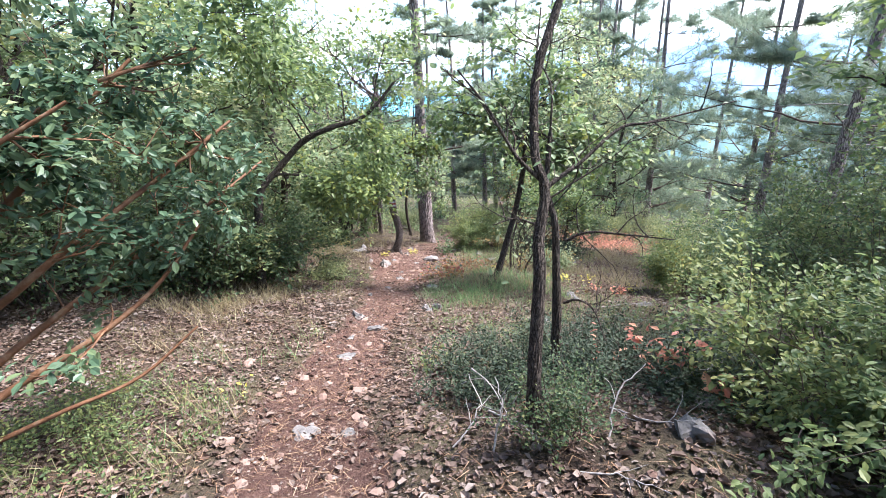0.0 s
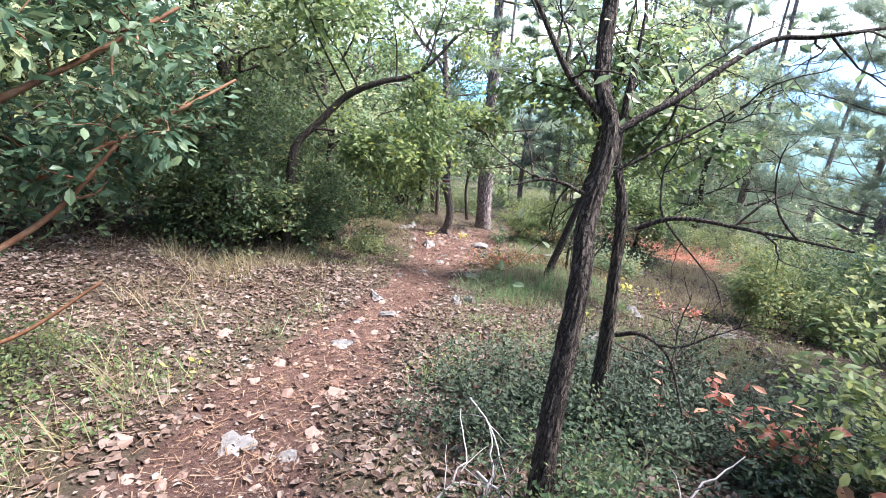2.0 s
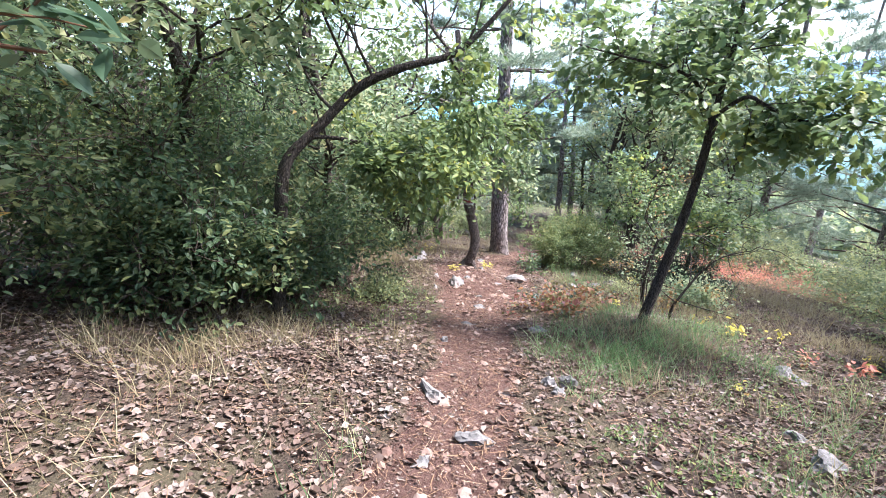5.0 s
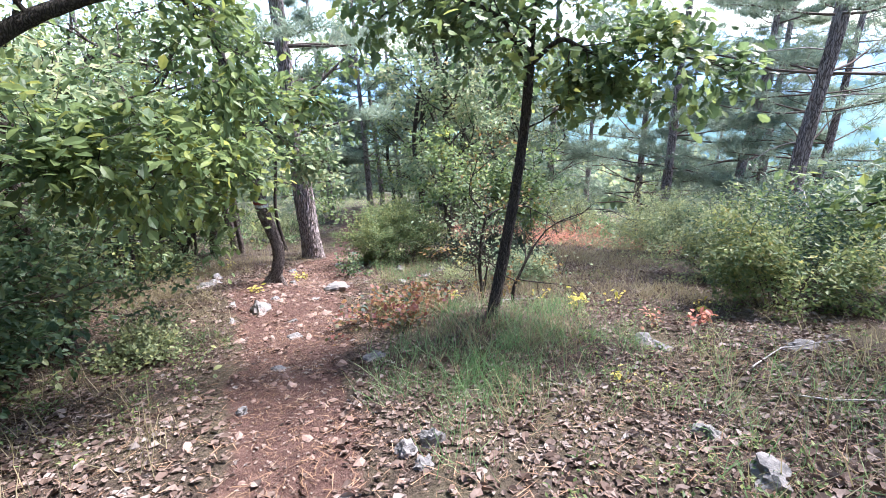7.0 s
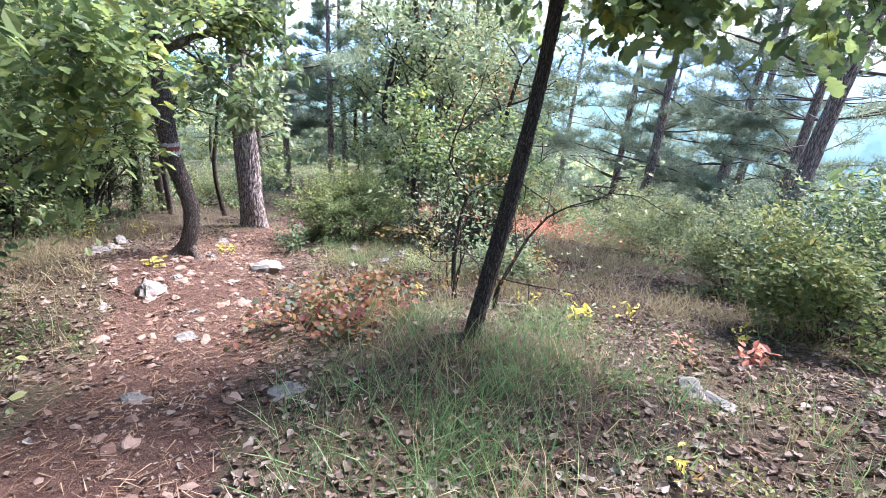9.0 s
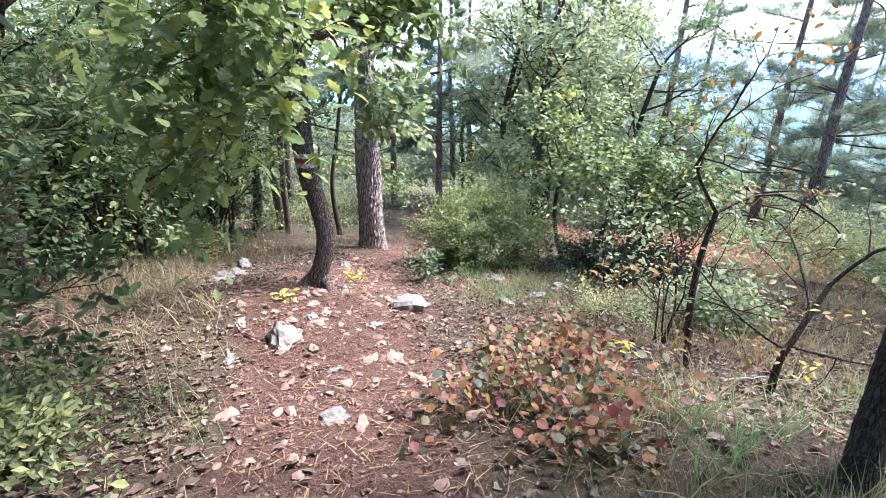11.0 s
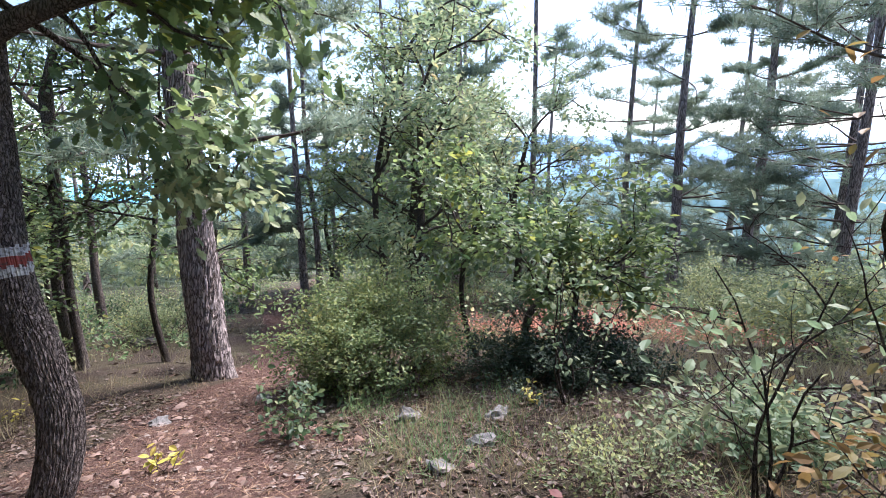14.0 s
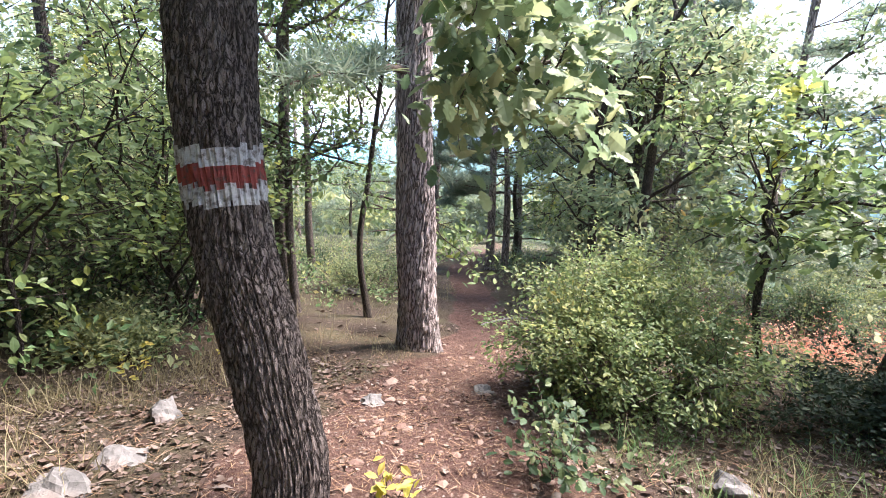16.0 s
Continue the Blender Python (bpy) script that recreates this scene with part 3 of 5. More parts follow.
def pine(name, foot, height, r, label, seed, first=0.25, reach=2.4, lean=(0, 0), layers=14, tufts=3, bark_sides=14, furrows=0, depth=0.0, dead=0, group="pines", per_limb=5, rings=24, size=0.22):
    """A pine: a straight trunk with plated bark and tiers of level boughs that carry needle tufts."""
    g = np.random.default_rng(seed)
    tr = thing(name, foot, label, "pine tree", group)
    foot = np.array(foot, float)
    top = foot + (lean[0], lean[1], height)
    mid = (foot + top) / 2 + g.normal(0, 0.12, 3) * (1, 1, 0)
    line = curve([foot - (0, 0, 0.1), foot + (top - foot) * 0.2, mid, top], rings)
    h = Heap()
    tube(h, line, np.linspace(r, r * 0.25, rings), bark_sides, furrows, depth, seed, r * 0.22)
    part("trunk", h.mesh("trunk", not furrows), PINE_BARK, tr)
    tips = []
    for k in range(layers):
        u = first + (0.98 - first) * (k + g.uniform(0, 0.8)) / layers
        i = min(int(u * (rings - 1)), rings - 2)
        q = line[i] + (line[i + 1] - line[i]) * (u * (rings - 1) - i)
        for _ in range(g.integers(3, 5)):
            az = g.uniform(0, 2 * np.pi)
            length = reach * g.uniform(0.55, 1.1) * (1.15 - 0.75 * max(0, (u - 0.5) * 2))
            h = Heap()
            bough = wander(g, q, (np.cos(az), np.sin(az), g.uniform(-0.12, 0.25)), length, 9, 0.16, 0.012)
            tube(h, bough, np.linspace(r * 0.22 * (1.2 - u), 0.008, len(bough)), 5)
            for s in range(per_limb * 2):
                j = int(2 + 7 * g.uniform() ** 0.55)
                t = rows_of(bough[j] - bough[j - 1])
                side = rows_of(np.cross(t, (0, 0, 1))) * g.choice((-1, 1))
                tw = wander(g, bough[j], t * 0.6 + side * g.uniform(0.5, 1) + (0, 0, 0.12), length * g.uniform(0.14, 0.34), 4, 0.2, 0.05)
                tube(h, tw, np.linspace(0.008, 0.004, len(tw)), 3)
                for m in range(1, len(tw)):
                    tips.append((tw[m], tw[m] - tw[m - 1]))
            tips.append((bough[-1], bough[-1] - bough[-2]))
            part("bough", h.mesh("bough", True), TWIG, tr)
    for k in range(dead):
        i = int(g.uniform(0.12, first + 0.1) * rings)
        az = g.uniform(0, 2 * np.pi)
        h = Heap()
        tw = wander(g, line[i], (np.cos(az), np.sin(az), -0.1), reach * g.uniform(0.3, 0.8), 6, 0.25)
        tube(h, tw, np.linspace(0.018, 0.004, len(tw)), 4)
        part("dead_branch", h.mesh("dead_branch", True), DEADWOOD, tr, "bare grey dead branch")
    h = Heap()
    p = np.array([t[0] for t in tips])
    d = rows_of(np.array([t[1] for t in tips]))
    kk = np.repeat(np.arange(len(p)), tufts)
    n = len(kk)
    leaves(h, NEEDLES, p[kk] + g.normal(0, 0.06, (n, 3)) * (1, 1, 0.5), d[kk] + g.normal(0, 0.5, (n, 3)) + (0, 0, 0.35), g.normal(0, 0.5, (n, 3)) + (0, 0, 1), size * g.uniform(0.7, 1.2, n))
    part("crown", h.mesh("crown"), NEEDLE, tr)
    return tr


def shrub(name, x, y, radius, height, label, seed, leaf=SHRUB_LIGHT, stems=14, per=6, size=0.05, spread_=0.07, shape=LEAF_SMALL, bark=TWIG, upright=1.0, level=2, kids=4, category="shrub", group="", r=0.012, up=0.0, squash=(1, 1), wig=0.24, scatter=0.3, split=False):
    """A bush: stems that fan out from the ground, twigs, and leaves."""
    g = np.random.default_rng(seed)
    foot = on(x, y, up)
    tr = thing(name, foot, label, category, group)
    tips = []
    for k in range(stems):
        h, own = Heap(), []
        az, u = g.uniform(0, 2 * np.pi), np.sqrt(g.uniform(0, 1))
        fx, fy = x + np.cos(az) * u * radius * scatter * squash[0], y + np.sin(az) * u * radius * scatter * squash[1]
        d = np.array((np.cos(az) * u * radius * squash[0], np.sin(az) * u * radius * squash[1], height * upright * g.uniform(0.55, 1.0) * (1 - 0.35 * u * u)))
        sprout(g, h, tips, (fx, fy, float(land(fx, fy)) - 0.02 + up), d, np.linalg.norm(d), r * g.uniform(0.7, 1.2), level, wig, 0.02, kids, 4, own if split else None)
        stem = part("stem", h.mesh("stem", True), bark, tr)
        for b in own:
            part("branch", b.mesh("branch", True), bark, stem)
    h = Heap()
    foliate(g, h, tips, shape, per, spread_, size, 0.15)
    part("foliage", h.mesh("foliage"), leaf, tr)
    return tr


def sprig(name, x, y, height, label, seed, leaf, count=14, size=0.07, shape=LEAF_OVAL, category="plant", group="", radius=0.16, stems=5):
    """A low plant with a few stems and showy leaves."""
    g = np.random.default_rng(seed)
    foot = on(x, y)
    tr = thing(name, foot, label, category, group)
    hl = Heap()
    for k in range(stems):
        h = Heap()
        az = g.uniform(0, 2 * np.pi)
        st = wander(g, np.array(foot) + (g.normal(0, radius * 0.3), g.normal(0, radius * 0.3), -0.02), (np.cos(az) * radius, np.sin(az) * radius, height), height * g.uniform(0.7, 1.1), 5, 0.2)
        tube(h, st, np.linspace(0.004, 0.002, 6), 4)
        part("stem", h.mesh("stem", True), TWIG, tr)
        n = max(2, count // stems)
        q = st[g.integers(2, 6, n)]
        leaves(hl, shape, q + g.normal(0, 0.015, (n, 3)), g.normal(0, 0.8, (n, 3)) * (1, 1, 0.4), g.normal(0, 0.35, (n, 3)) + (0, 0, 1), size * g.uniform(0.6, 1.2, n))
    part("foliage", hl.mesh("foliage"), leaf, tr)
    return tr


_ico = bmesh.new()
bmesh.ops.create_icosphere(_ico, subdivisions=3, radius=1.0)
ICO_V = np.array([v.co[:] for v in _ico.verts])
ICO_F = np.array([[v.index for v in f.verts] for f in _ico.faces])
_ico.free()
_ico = bmesh.new()
bmesh.ops.create_icosphere(_ico, subdivisions=2, radius=1.0)
STONE_V = np.array([v.co[:] for v in _ico.verts])
STONE_F = np.array([[v.index for v in f.verts] for f in _ico.faces])
_ico.free()


def rock(x, y, sx, sy, sz, seed, turn=0.0, sink=0.40, label="grey weathered limestone rock in the earth", group="rocks", small=False, material=ROCK):
    """A broken, angular stone, partly sunk."""
    g = np.random.default_rng(seed)
    v, faces = (STONE_V if small else ICO_V).copy(), STONE_F if small else ICO_F
    for _ in range(9):
        nrm = rows_of(g.normal(size=3))
        cut = g.uniform(0.45, 0.85)
        over = np.maximum(v @ nrm - cut, 0)
        v = v - over[:, None] * nrm * 0.85
    for f, a in ((2.3, 0.10), (5.5, 0.085), (11.0, 0.06), (21.0, 0.03)):
        v = v * (1 + a * sum(np.sin(v @ (g.normal(size=3) * f) + g.uniform(0, 6)) for _ in range(3)))[:, None]
    c, s = math.cos(turn), math.sin(turn)
    v = v * (sx, sy, sz)
    v = np.stack([v[:, 0] * c - v[:, 1] * s, v[:, 0] * s + v[:, 1] * c, v[:, 2]], 1)
    ob = single("rock", mesh_np("rock", v, [faces], False), material, label, "rock", group)
    ob.location = on(x, y, sz * (1 - 2 * sink) * 0.6)
    return ob


# ---- the trees beside the trail ----
# the oak that bears the trail mark
OAK = [(-3.22, 11.58, -3.22), (-3.01, 11.62, -2.85), (-2.95, 11.68, -2.52), (-3.01, 11.74, -2.22), (-3.10, 11.82, -1.95), (-3.16, 11.92, -1.62), (-3.19, 12.02, -1.30), (-3.22, 12.14, -0.95), (-3.24, 12.25, -0.62), (-3.40, 12.5, 0.2), (-3.6, 12.9, 1.4)]
OAK_R = np.interp(np.linspace(0, 1, 260), (0, 0.1, 0.25, 0.42, 0.57, 0.72, 1.0), (0.104, 0.088, 0.084, 0.095, 0.113, 0.104, 0.05))
marked_oak = broad_tree("marked_oak", OAK, 0.145, 0.06, [
    (0.93, (-0.6, 0.4, 0.7), 2.2, 0.045), (0.88, (-0.9, -0.5, 0.35), 2.2, 0.04), (0.96, (-0.2, -0.9, 0.4), 2.2, 0.04)],
    "leaning oak with furrowed bark and a painted trail mark", 11, OAK_BARK, OAK_GREEN, LEAF_OAK, 6, 0.11, 0.13, 150, 260, 40, 0.0055, 0.04, radii=OAK_R)
bent_limb(marked_oak, "limb", [(-3.23, 12.18, -0.78), (-3.05, 12.17, -0.66), (-2.80, 12.16, -0.55), (-2.5, 12.2, -0.42), (-2.1, 12.3, -0.1), (-1.6, 12.4, 0.3)], 0.06, 0.02, OAK_BARK, 12, 16, OAK_GREEN, LEAF_OAK, 6, 0.11, 0.13, 0.7)
for pts, r0 in (([(-3.08, 11.62, -2.95), (-3.28, 11.5, -3.1), (-3.45, 11.38, -3.2), (-3.7, 11.2, -3.32)], 0.075), ([(-3.12, 11.6, -2.95), (-3.2, 11.4, -3.12), (-3.22, 11.15, -3.2)], 0.06), ([(-3.0, 11.6, -2.95), (-2.86, 11.48, -3.15), (-2.7, 11.4, -3.3)], 0.06), ([(-3.1, 11.7, -2.95), (-3.35, 11.85, -3.2), (-3.6, 11.95, -3.35)], 0.06)):
    bent_limb(marked_oak, "root", pts, r0, 0.015, OAK_BARK, 17, sides=12)
# the leafy bough that hangs towards the trail
bent_limb(marked_oak, "limb", [(-3.23, 12.2, -0.7), (-3.45, 11.4, -0.35), (-3.35, 10.7, -0.4), (-3.1, 10.2, -0.62), (-2.85, 9.85, -0.85), (-2.6, 9.6, -1.02)], 0.032, 0.006, OAK_BARK, 13, 22, OAK_GREEN, LEAF_OAK, 3, 0.105, 0.11, 0.55)
bent_limb(marked_oak, "limb", [(-3.35, 10.7, -0.4), (-3.15, 10.1, -0.35), (-2.95, 9.6, -0.5), (-2.8, 9.3, -0.65)], 0.016, 0.005, OAK_BARK, 15, 13, OAK_GREEN, LEAF_OAK, 3, 0.105, 0.11, 0.55)
bent_limb(marked_oak, "limb", [(-3.35, 10.7, -0.4), (-3.3, 10.2, -0.8), (-3.15, 9.9, -1.1), (-2.95, 9.7, -1.25)], 0.014, 0.004, OAK_BARK, 16, 11, OAK_GREEN, LEAF_OAK, 3, 0.11, 0.10, 0.45)
bent_limb(marked_oak, "limb", [(-3.20, 12.1, -0.5), (-2.9, 12.4, -0.75), (-2.6, 12.7, -1.1), (-2.3, 12.9, -1.4), (-2.05, 13.0, -1.62)], 0.022, 0.006, OAK_BARK, 14, 14, OAK_YOUNG, LEAF_OAK, 5, 0.10, 0.09, 0.45)


def trunk_band(lo, hi, material, parent, seed, label):
    """Paint on the bark, which follows its ridges, on the side of the trunk that faces the trail."""
    h = Heap()
    line = curve(OAK, 260)
    tube(h, line, OAK_R + 0.0016, 150, 40, 0.0055, 11, 0.04)
    v, f = h.v[0], h.f[4][0]
    mid = v[f].mean(1)
    axis = np.array([line[np.abs(line[:, 2] - z).argmin()] for z in mid[:, 2]])
    th = np.degrees(np.arctan2(mid[:, 1] - axis[:, 1], mid[:, 0] - axis[:, 0]))
    ragged = 0.004 * np.sin(th * 0.13 + seed) + 0.003 * np.sin(th * 0.31)
    keep = (mid[:, 2] > lo + ragged) & (mid[:, 2] < hi + ragged) & (th < 12 + 5 * np.sin(mid[:, 2] * 300)) & (th > -172)
    used, back = np.unique(f[keep], return_inverse=True)
    return part("paint_stripe", mesh_np("paint_stripe", v[used], [back.reshape(-1, 4)], False), material, parent, label)


trunk_band(-1.750, -1.706, PAINT_WHITE, marked_oak, 1, "worn white paint stripe")
trunk_band(-1.795, -1.750, PAINT_RED, marked_oak, 2, "worn red paint stripe")
trunk_band(-1.838, -1.795, PAINT_WHITE, marked_oak, 3, "worn white paint stripe")

# the pine behind it
pine("pine_tree", (-3.08, 16.3, float(land(-3.08, 16.3))), 15.0, 0.27, "old pine with thick pinkish-grey plated bark beside the trail", 21, 0.36, 2.6, (-0.2, 0.7), 10, 4, 60, 15, 0.016, 4, rings=150, size=0.22)

# the slender leaning oak in the grass
LEAN = [(-0.32, 8.28, -2.50), (-0.27, 8.36, -2.25), (-0.10, 8.55, -1.70), (0.06, 8.72, -1.12), (0.18, 8.84, -0.55), (0.26, 8.92, 0.08)]
lean_oak = broad_tree("slender_oak", LEAN, 0.062, 0.045, [], "slender dark oak leaning over the grass", 31, DARK_BARK, OAK_GREEN, LEAF_OAK, 0, sides=26, rings=120, furrows=9, depth=0.004)
bent_limb(lean_oak, "limb", [(0.26, 8.92, 0.05), (0.30, 9.0, 0.35), (0.38, 9.1, 0.8), (0.42, 9.2, 1.5), (0.5, 9.4, 2.4)], 0.04, 0.012, DARK_BARK, 32, 16, OAK_GREEN, LEAF_OAK, 6, 0.11, 0.14, 0.8)
bent_limb(lean_oak, "limb", [(0.25, 8.91, 0.02), (0.08, 8.85, 0.28), (-0.02, 8.8, 0.46), (-0.3, 8.7, 0.6), (-0.8, 8.6, 0.72), (-1.3, 8.5, 0.85)], 0.028, 0.007, DARK_BARK, 33, 14, OAK_GREEN, LEAF_OAK, 6, 0.11, 0.13, 0.6)
bent_limb(lean_oak, "limb", [(0.27, 8.93, 0.1), (0.5, 8.8, 0.3), (0.68, 8.7, 0.22), (0.95, 8.55, 0.08), (1.3, 8.3, 0.12), (1.75, 8.1, 0.02)], 0.026, 0.006, DARK_BARK, 34, 16, OAK_GREEN, LEAF_OAK, 7, 0.115, 0.12, 0.5)

# the arching oak on the other side
ARCH = [(-4.35, 7.0, -2.2), (-4.30, 7.12, -1.4), (-4.25, 7.22, -0.72), (-4.20, 7.36, -0.30), (-3.95, 7.58, 0.0), (-3.55, 7.84, 0.42), (-3.06, 7.98, 0.63), (-2.58, 8.09, 0.74), (-2.30, 8.2, 0.95), (-2.0, 8.4, 1.3)]
arch_oak = broad_tree("arching_oak", ARCH, 0.085, 0.02, [(0.72, (0.1, 0.3, 0.9), 1.3, 0.016), (0.85, (0.6, 0.3, 0.7), 1.3, 0.014), (0.6, (-0.4, -0.2, 0.9), 1.4, 0.018), (1.0, (0.6, 0.5, 0.5), 1.2, 0.014), (0.5, (-0.7, 0.3, 0.8), 1.6, 0.02)],
    "dark oak with a trunk arching towards the trail", 41, DARK_BARK, OAK_GREEN, LEAF_OVAL, 7, 0.10, 0.13, sides=18, rings=90, furrows=8, depth=0.004)
bent_limb(arch_oak, "limb", [(-4.0, 7.52, -0.06), (-3.63, 7.63, -0.10), (-3.27, 7.64, -0.20), (-3.08, 7.6, -0.40), (-2.78, 7.63, -0.45), (-2.5, 7.7, -0.4)], 0.024, 0.007, DARK_BARK, 42, 18, OAK_GREEN, LEAF_OVAL, 7, 0.095, 0.12, 0.5)
bent_limb(arch_oak, "limb", [(-2.6, 8.09, 0.73), (-2.45, 8.1, 0.5), (-2.3, 8.15, 0.15), (-2.2, 8.2, -0.2)], 0.012, 0.004, DARK_BARK, 43, 12, OAK_GREEN, LEAF_OVAL, 7, 0.095, 0.12, 0.45)

# extra upper limb, added so that its leaves shade the thicket
bent_limb(arch_oak, "limb", [(-3.55, 7.84, 0.42), (-3.6, 7.2, 1.2), (-3.4, 6.4, 1.9), (-3.0, 5.6, 2.4)], 0.016, 0.006, DARK_BARK, 46, 20, OAK_GREEN, LEAF_OVAL, 8, 0.11, 0.15, 0.9)

# the twin-stemmed thin tree at the start
TW = [(0.13, 2.24, -0.48), (0.13, 2.30, -0.1), (0.155, 2.46, 0.34), (0.15, 2.55, 0.53), (0.18, 2.64, 0.71), (0.18, 2.69, 0.83), (0.135, 2.73, 0.95), (0.125, 2.83, 1.2), (0.15, 2.92, 1.45), (0.3, 3.1, 1.9), (0.45, 3.2, 2.5)]
twin = broad_tree("twin_stemmed_tree", TW, 0.037, 0.018, [(1.0, (0.3, 0.3, 0.9), 1.2, 0.018)], "thin twin-stemmed tree with deeply furrowed bark and sparse yellowing leaves", 51, DARK_BARK, OAK_YOUNG, LEAF_OVAL, 1, 0.05, 0.10, sides=30, rings=160, furrows=8, depth=0.0042, flare=0.015)
bent_limb(twin, "limb", [(0.18, 2.67, 0.79), (0.28, 2.72, 0.86), (0.38, 2.76, 0.92), (0.61, 2.89, 1.09), (0.76, 2.93, 1.11), (0.94, 2.98, 1.14), (1.3, 3.1, 1.2)], 0.014, 0.004, DARK_BARK, 53, 9, OAK_YOUNG, LEAF_OVAL, 1, 0.045, 0.09, 0.5, 1)
second = broad_tree("thin_tree", [(0.35, 3.2, float(land(0.35, 3.2)) - 0.05), (0.34, 3.28, -0.3), (0.33, 3.32, 0.0), (0.31, 3.37, 0.38), (0.25, 3.42, 0.62), (0.27, 3.5, 1.0)], 0.040, 0.014, [(0.75, (0.9, 0.1, 0.4), 0.7, 0.009), (0.85, (-0.7, 0.2, 0.6), 0.6, 0.008), (1.0, (0.2, 0.3, 0.9), 0.8, 0.010)],
    "thin dark tree with nearly bare branches", 52, DARK_BARK, OAK_YOUNG, LEAF_OVAL, 1, 0.05, 0.08, sides=22, rings=90, furrows=7, depth=0.004, flare=0.012)
bent_limb(twin, "limb", [(0.18, 2.69, 0.83), (0.05, 2.7, 0.95), (-0.02, 2.72, 1.05), (-0.14, 2.75, 1.25), (-0.3, 2.8, 1.45)], 0.014, 0.005, DARK_BARK, 54, 7, OAK_YOUNG, LEAF_OVAL, 1, 0.05, 0.09, 0.5, 1)
bent_limb(twin, "limb", [(0.30, 2.58, 0.52), (0.42, 2.55, 0.58), (0.62, 2.5, 0.58), (0.85, 2.48, 0.56)], 0.009, 0.003, DARK_BARK, 55, 5, None, length=0.35)
bent_limb(twin, "limb", [(0.29, 2.44, 0.2), (0.36, 2.4, 0.24), (0.44, 2.36, 0.2), (0.5, 2.3, 0.05)], 0.008, 0.003, DARK_BARK, 56, 4, None, length=0.3)
bent_limb(twin, "limb", [(0.16, 2.6, 0.6), (0.02, 2.55, 0.66), (-0.1, 2.5, 0.64)], 0.008, 0.003, DARK_BARK, 57, 4, None, length=0.3)

# the small smoke trees further on
broad_tree("small_tree", [(0.0, 9.88, -2.98), (-0.02, 10.0, -2.5), (0.03, 10.1, -2.12), (0.12, 10.18, -1.8)], 0.027, 0.018, [
    (1.0, (-0.5, 0.3, 0.7), 1.0, 0.014), (1.0, (0.9, 0.1, 0.6), 1.15, 0.014), (0.45, (0.9, -0.5, -0.1), 0.7, 0.008), (0.35, (-0.9, -0.3, 0.25), 0.6, 0.008)],
    "small bare-limbed tree with browning leaves", 61, DARK_BARK, BROWNED, LEAF_OVAL, 2, 0.052, 0.06, sides=10, rings=24, flare=0.01, level=2, kids=4)
broad_tree("small_tree", [(0.28, 9.45, -2.92), (0.30, 9.5, -2.6), (0.4, 9.55, -2.4), (0.6, 9.65, -2.1)], 0.024, 0.015, [
    (1.0, (0.7, 0.2, 0.8), 1.0, 0.013), (0.55, (-0.8, 0.2, 0.3), 0.9, 0.010), (0.6, (0.9, -0.6, -0.05), 0.8, 0.010), (0.8, (0.2, 0.7, 0.6), 0.8, 0.010)],
    "small crooked tree with dark bare branches", 62, DARK_BARK, OAK_YOUNG, LEAF_OVAL, 1, 0.055, 0.08, sides=10, rings=24, flare=0.01)
for k, (pts, seed) in enumerate(([[(1.62, 14.35, -4.15), (1.66, 14.4, -3.6), (1.75, 14.5, -3.15)], 71], [[(0.99, 14.2, -4.15), (0.85, 14.25, -3.7), (0.95, 14.3, -3.3), (1.3, 14.4, -3.15)], 72], [[(0.66, 15.1, -4.4), (0.45, 15.15, -3.9), (0.35, 15.2, -3.2), (0.45, 15.2, -2.5)], 73])):
    broad_tree("young_oak", pts, 0.06 - 0.02 * (k == 2), 0.035, [(1.0, (0.9, -0.2, 0.5), 1.4, 0.024), (1.0, (-0.4, 0.5, 0.8), 1.2, 0.022), (0.95, (0.5, 0.8, 0.55), 1.2, 0.022), (0.95, (-0.6, -0.6, 0.6), 1.0, 0.02), (1.0, (0.5, -0.8, 0.7), 1.0, 0.022)],
        "young crooked oak with a spreading leafy crown", seed, DARK_BARK, OAK_GREEN, LEAF_OAK, 6, 0.10, 0.10, sides=10, rings=24, group="young oaks")
# thin trunks left of the trail beyond the marked oak
for x, y, lean, r, ht, seed in ((-5.75, 19.0, 0.25, 0.14, 5, 81), (-6.3, 18.6, -0.5, 0.12, 4.5, 82), (-5.4, 18.3, 0.05, 0.08, 4.5, 83), (-4.1, 18.1, 0.35, 0.06, 4, 84), (-8.5, 17.5, 0.2, 0.12, 5, 85), (-8.0, 21.5, -0.2, 0.14, 5, 86), (-6.8, 23.5, 0.1, 0.12, 5, 87)):
    z = float(land(x, y))
    broad_tree("oak_tree", [(x, y, z - 0.05), (x - lean * 0.3, y, z + ht * 0.3), (x + lean * 0.2, y + 0.1, z + ht * 0.6), (x + lean, y, z + ht)], r, r * 0.55, [
        (0.62, (0.8, -0.5, 0.4), 1.8, r * 0.4), (0.72, (-0.8, -0.4, 0.4), 1.8, r * 0.4), (0.8, (0.3, 0.9, 0.5), 1.8, r * 0.4), (0.9, (-0.4, 0.6, 0.8), 1.8, r * 0.4), (1.0, (0.3, -0.3, 0.9), 2.0, r * 0.45), (1.0, (0.9, 0.2, 0.5), 1.8, r * 0.4)],
        "dark-barked forest oak with a leafy crown", seed, OAK_BARK if seed % 2 else DARK_BARK, OAK_GREEN, LEAF_OVAL, 7, 0.11, 0.16, sides=14, rings=30, group="forest oaks")

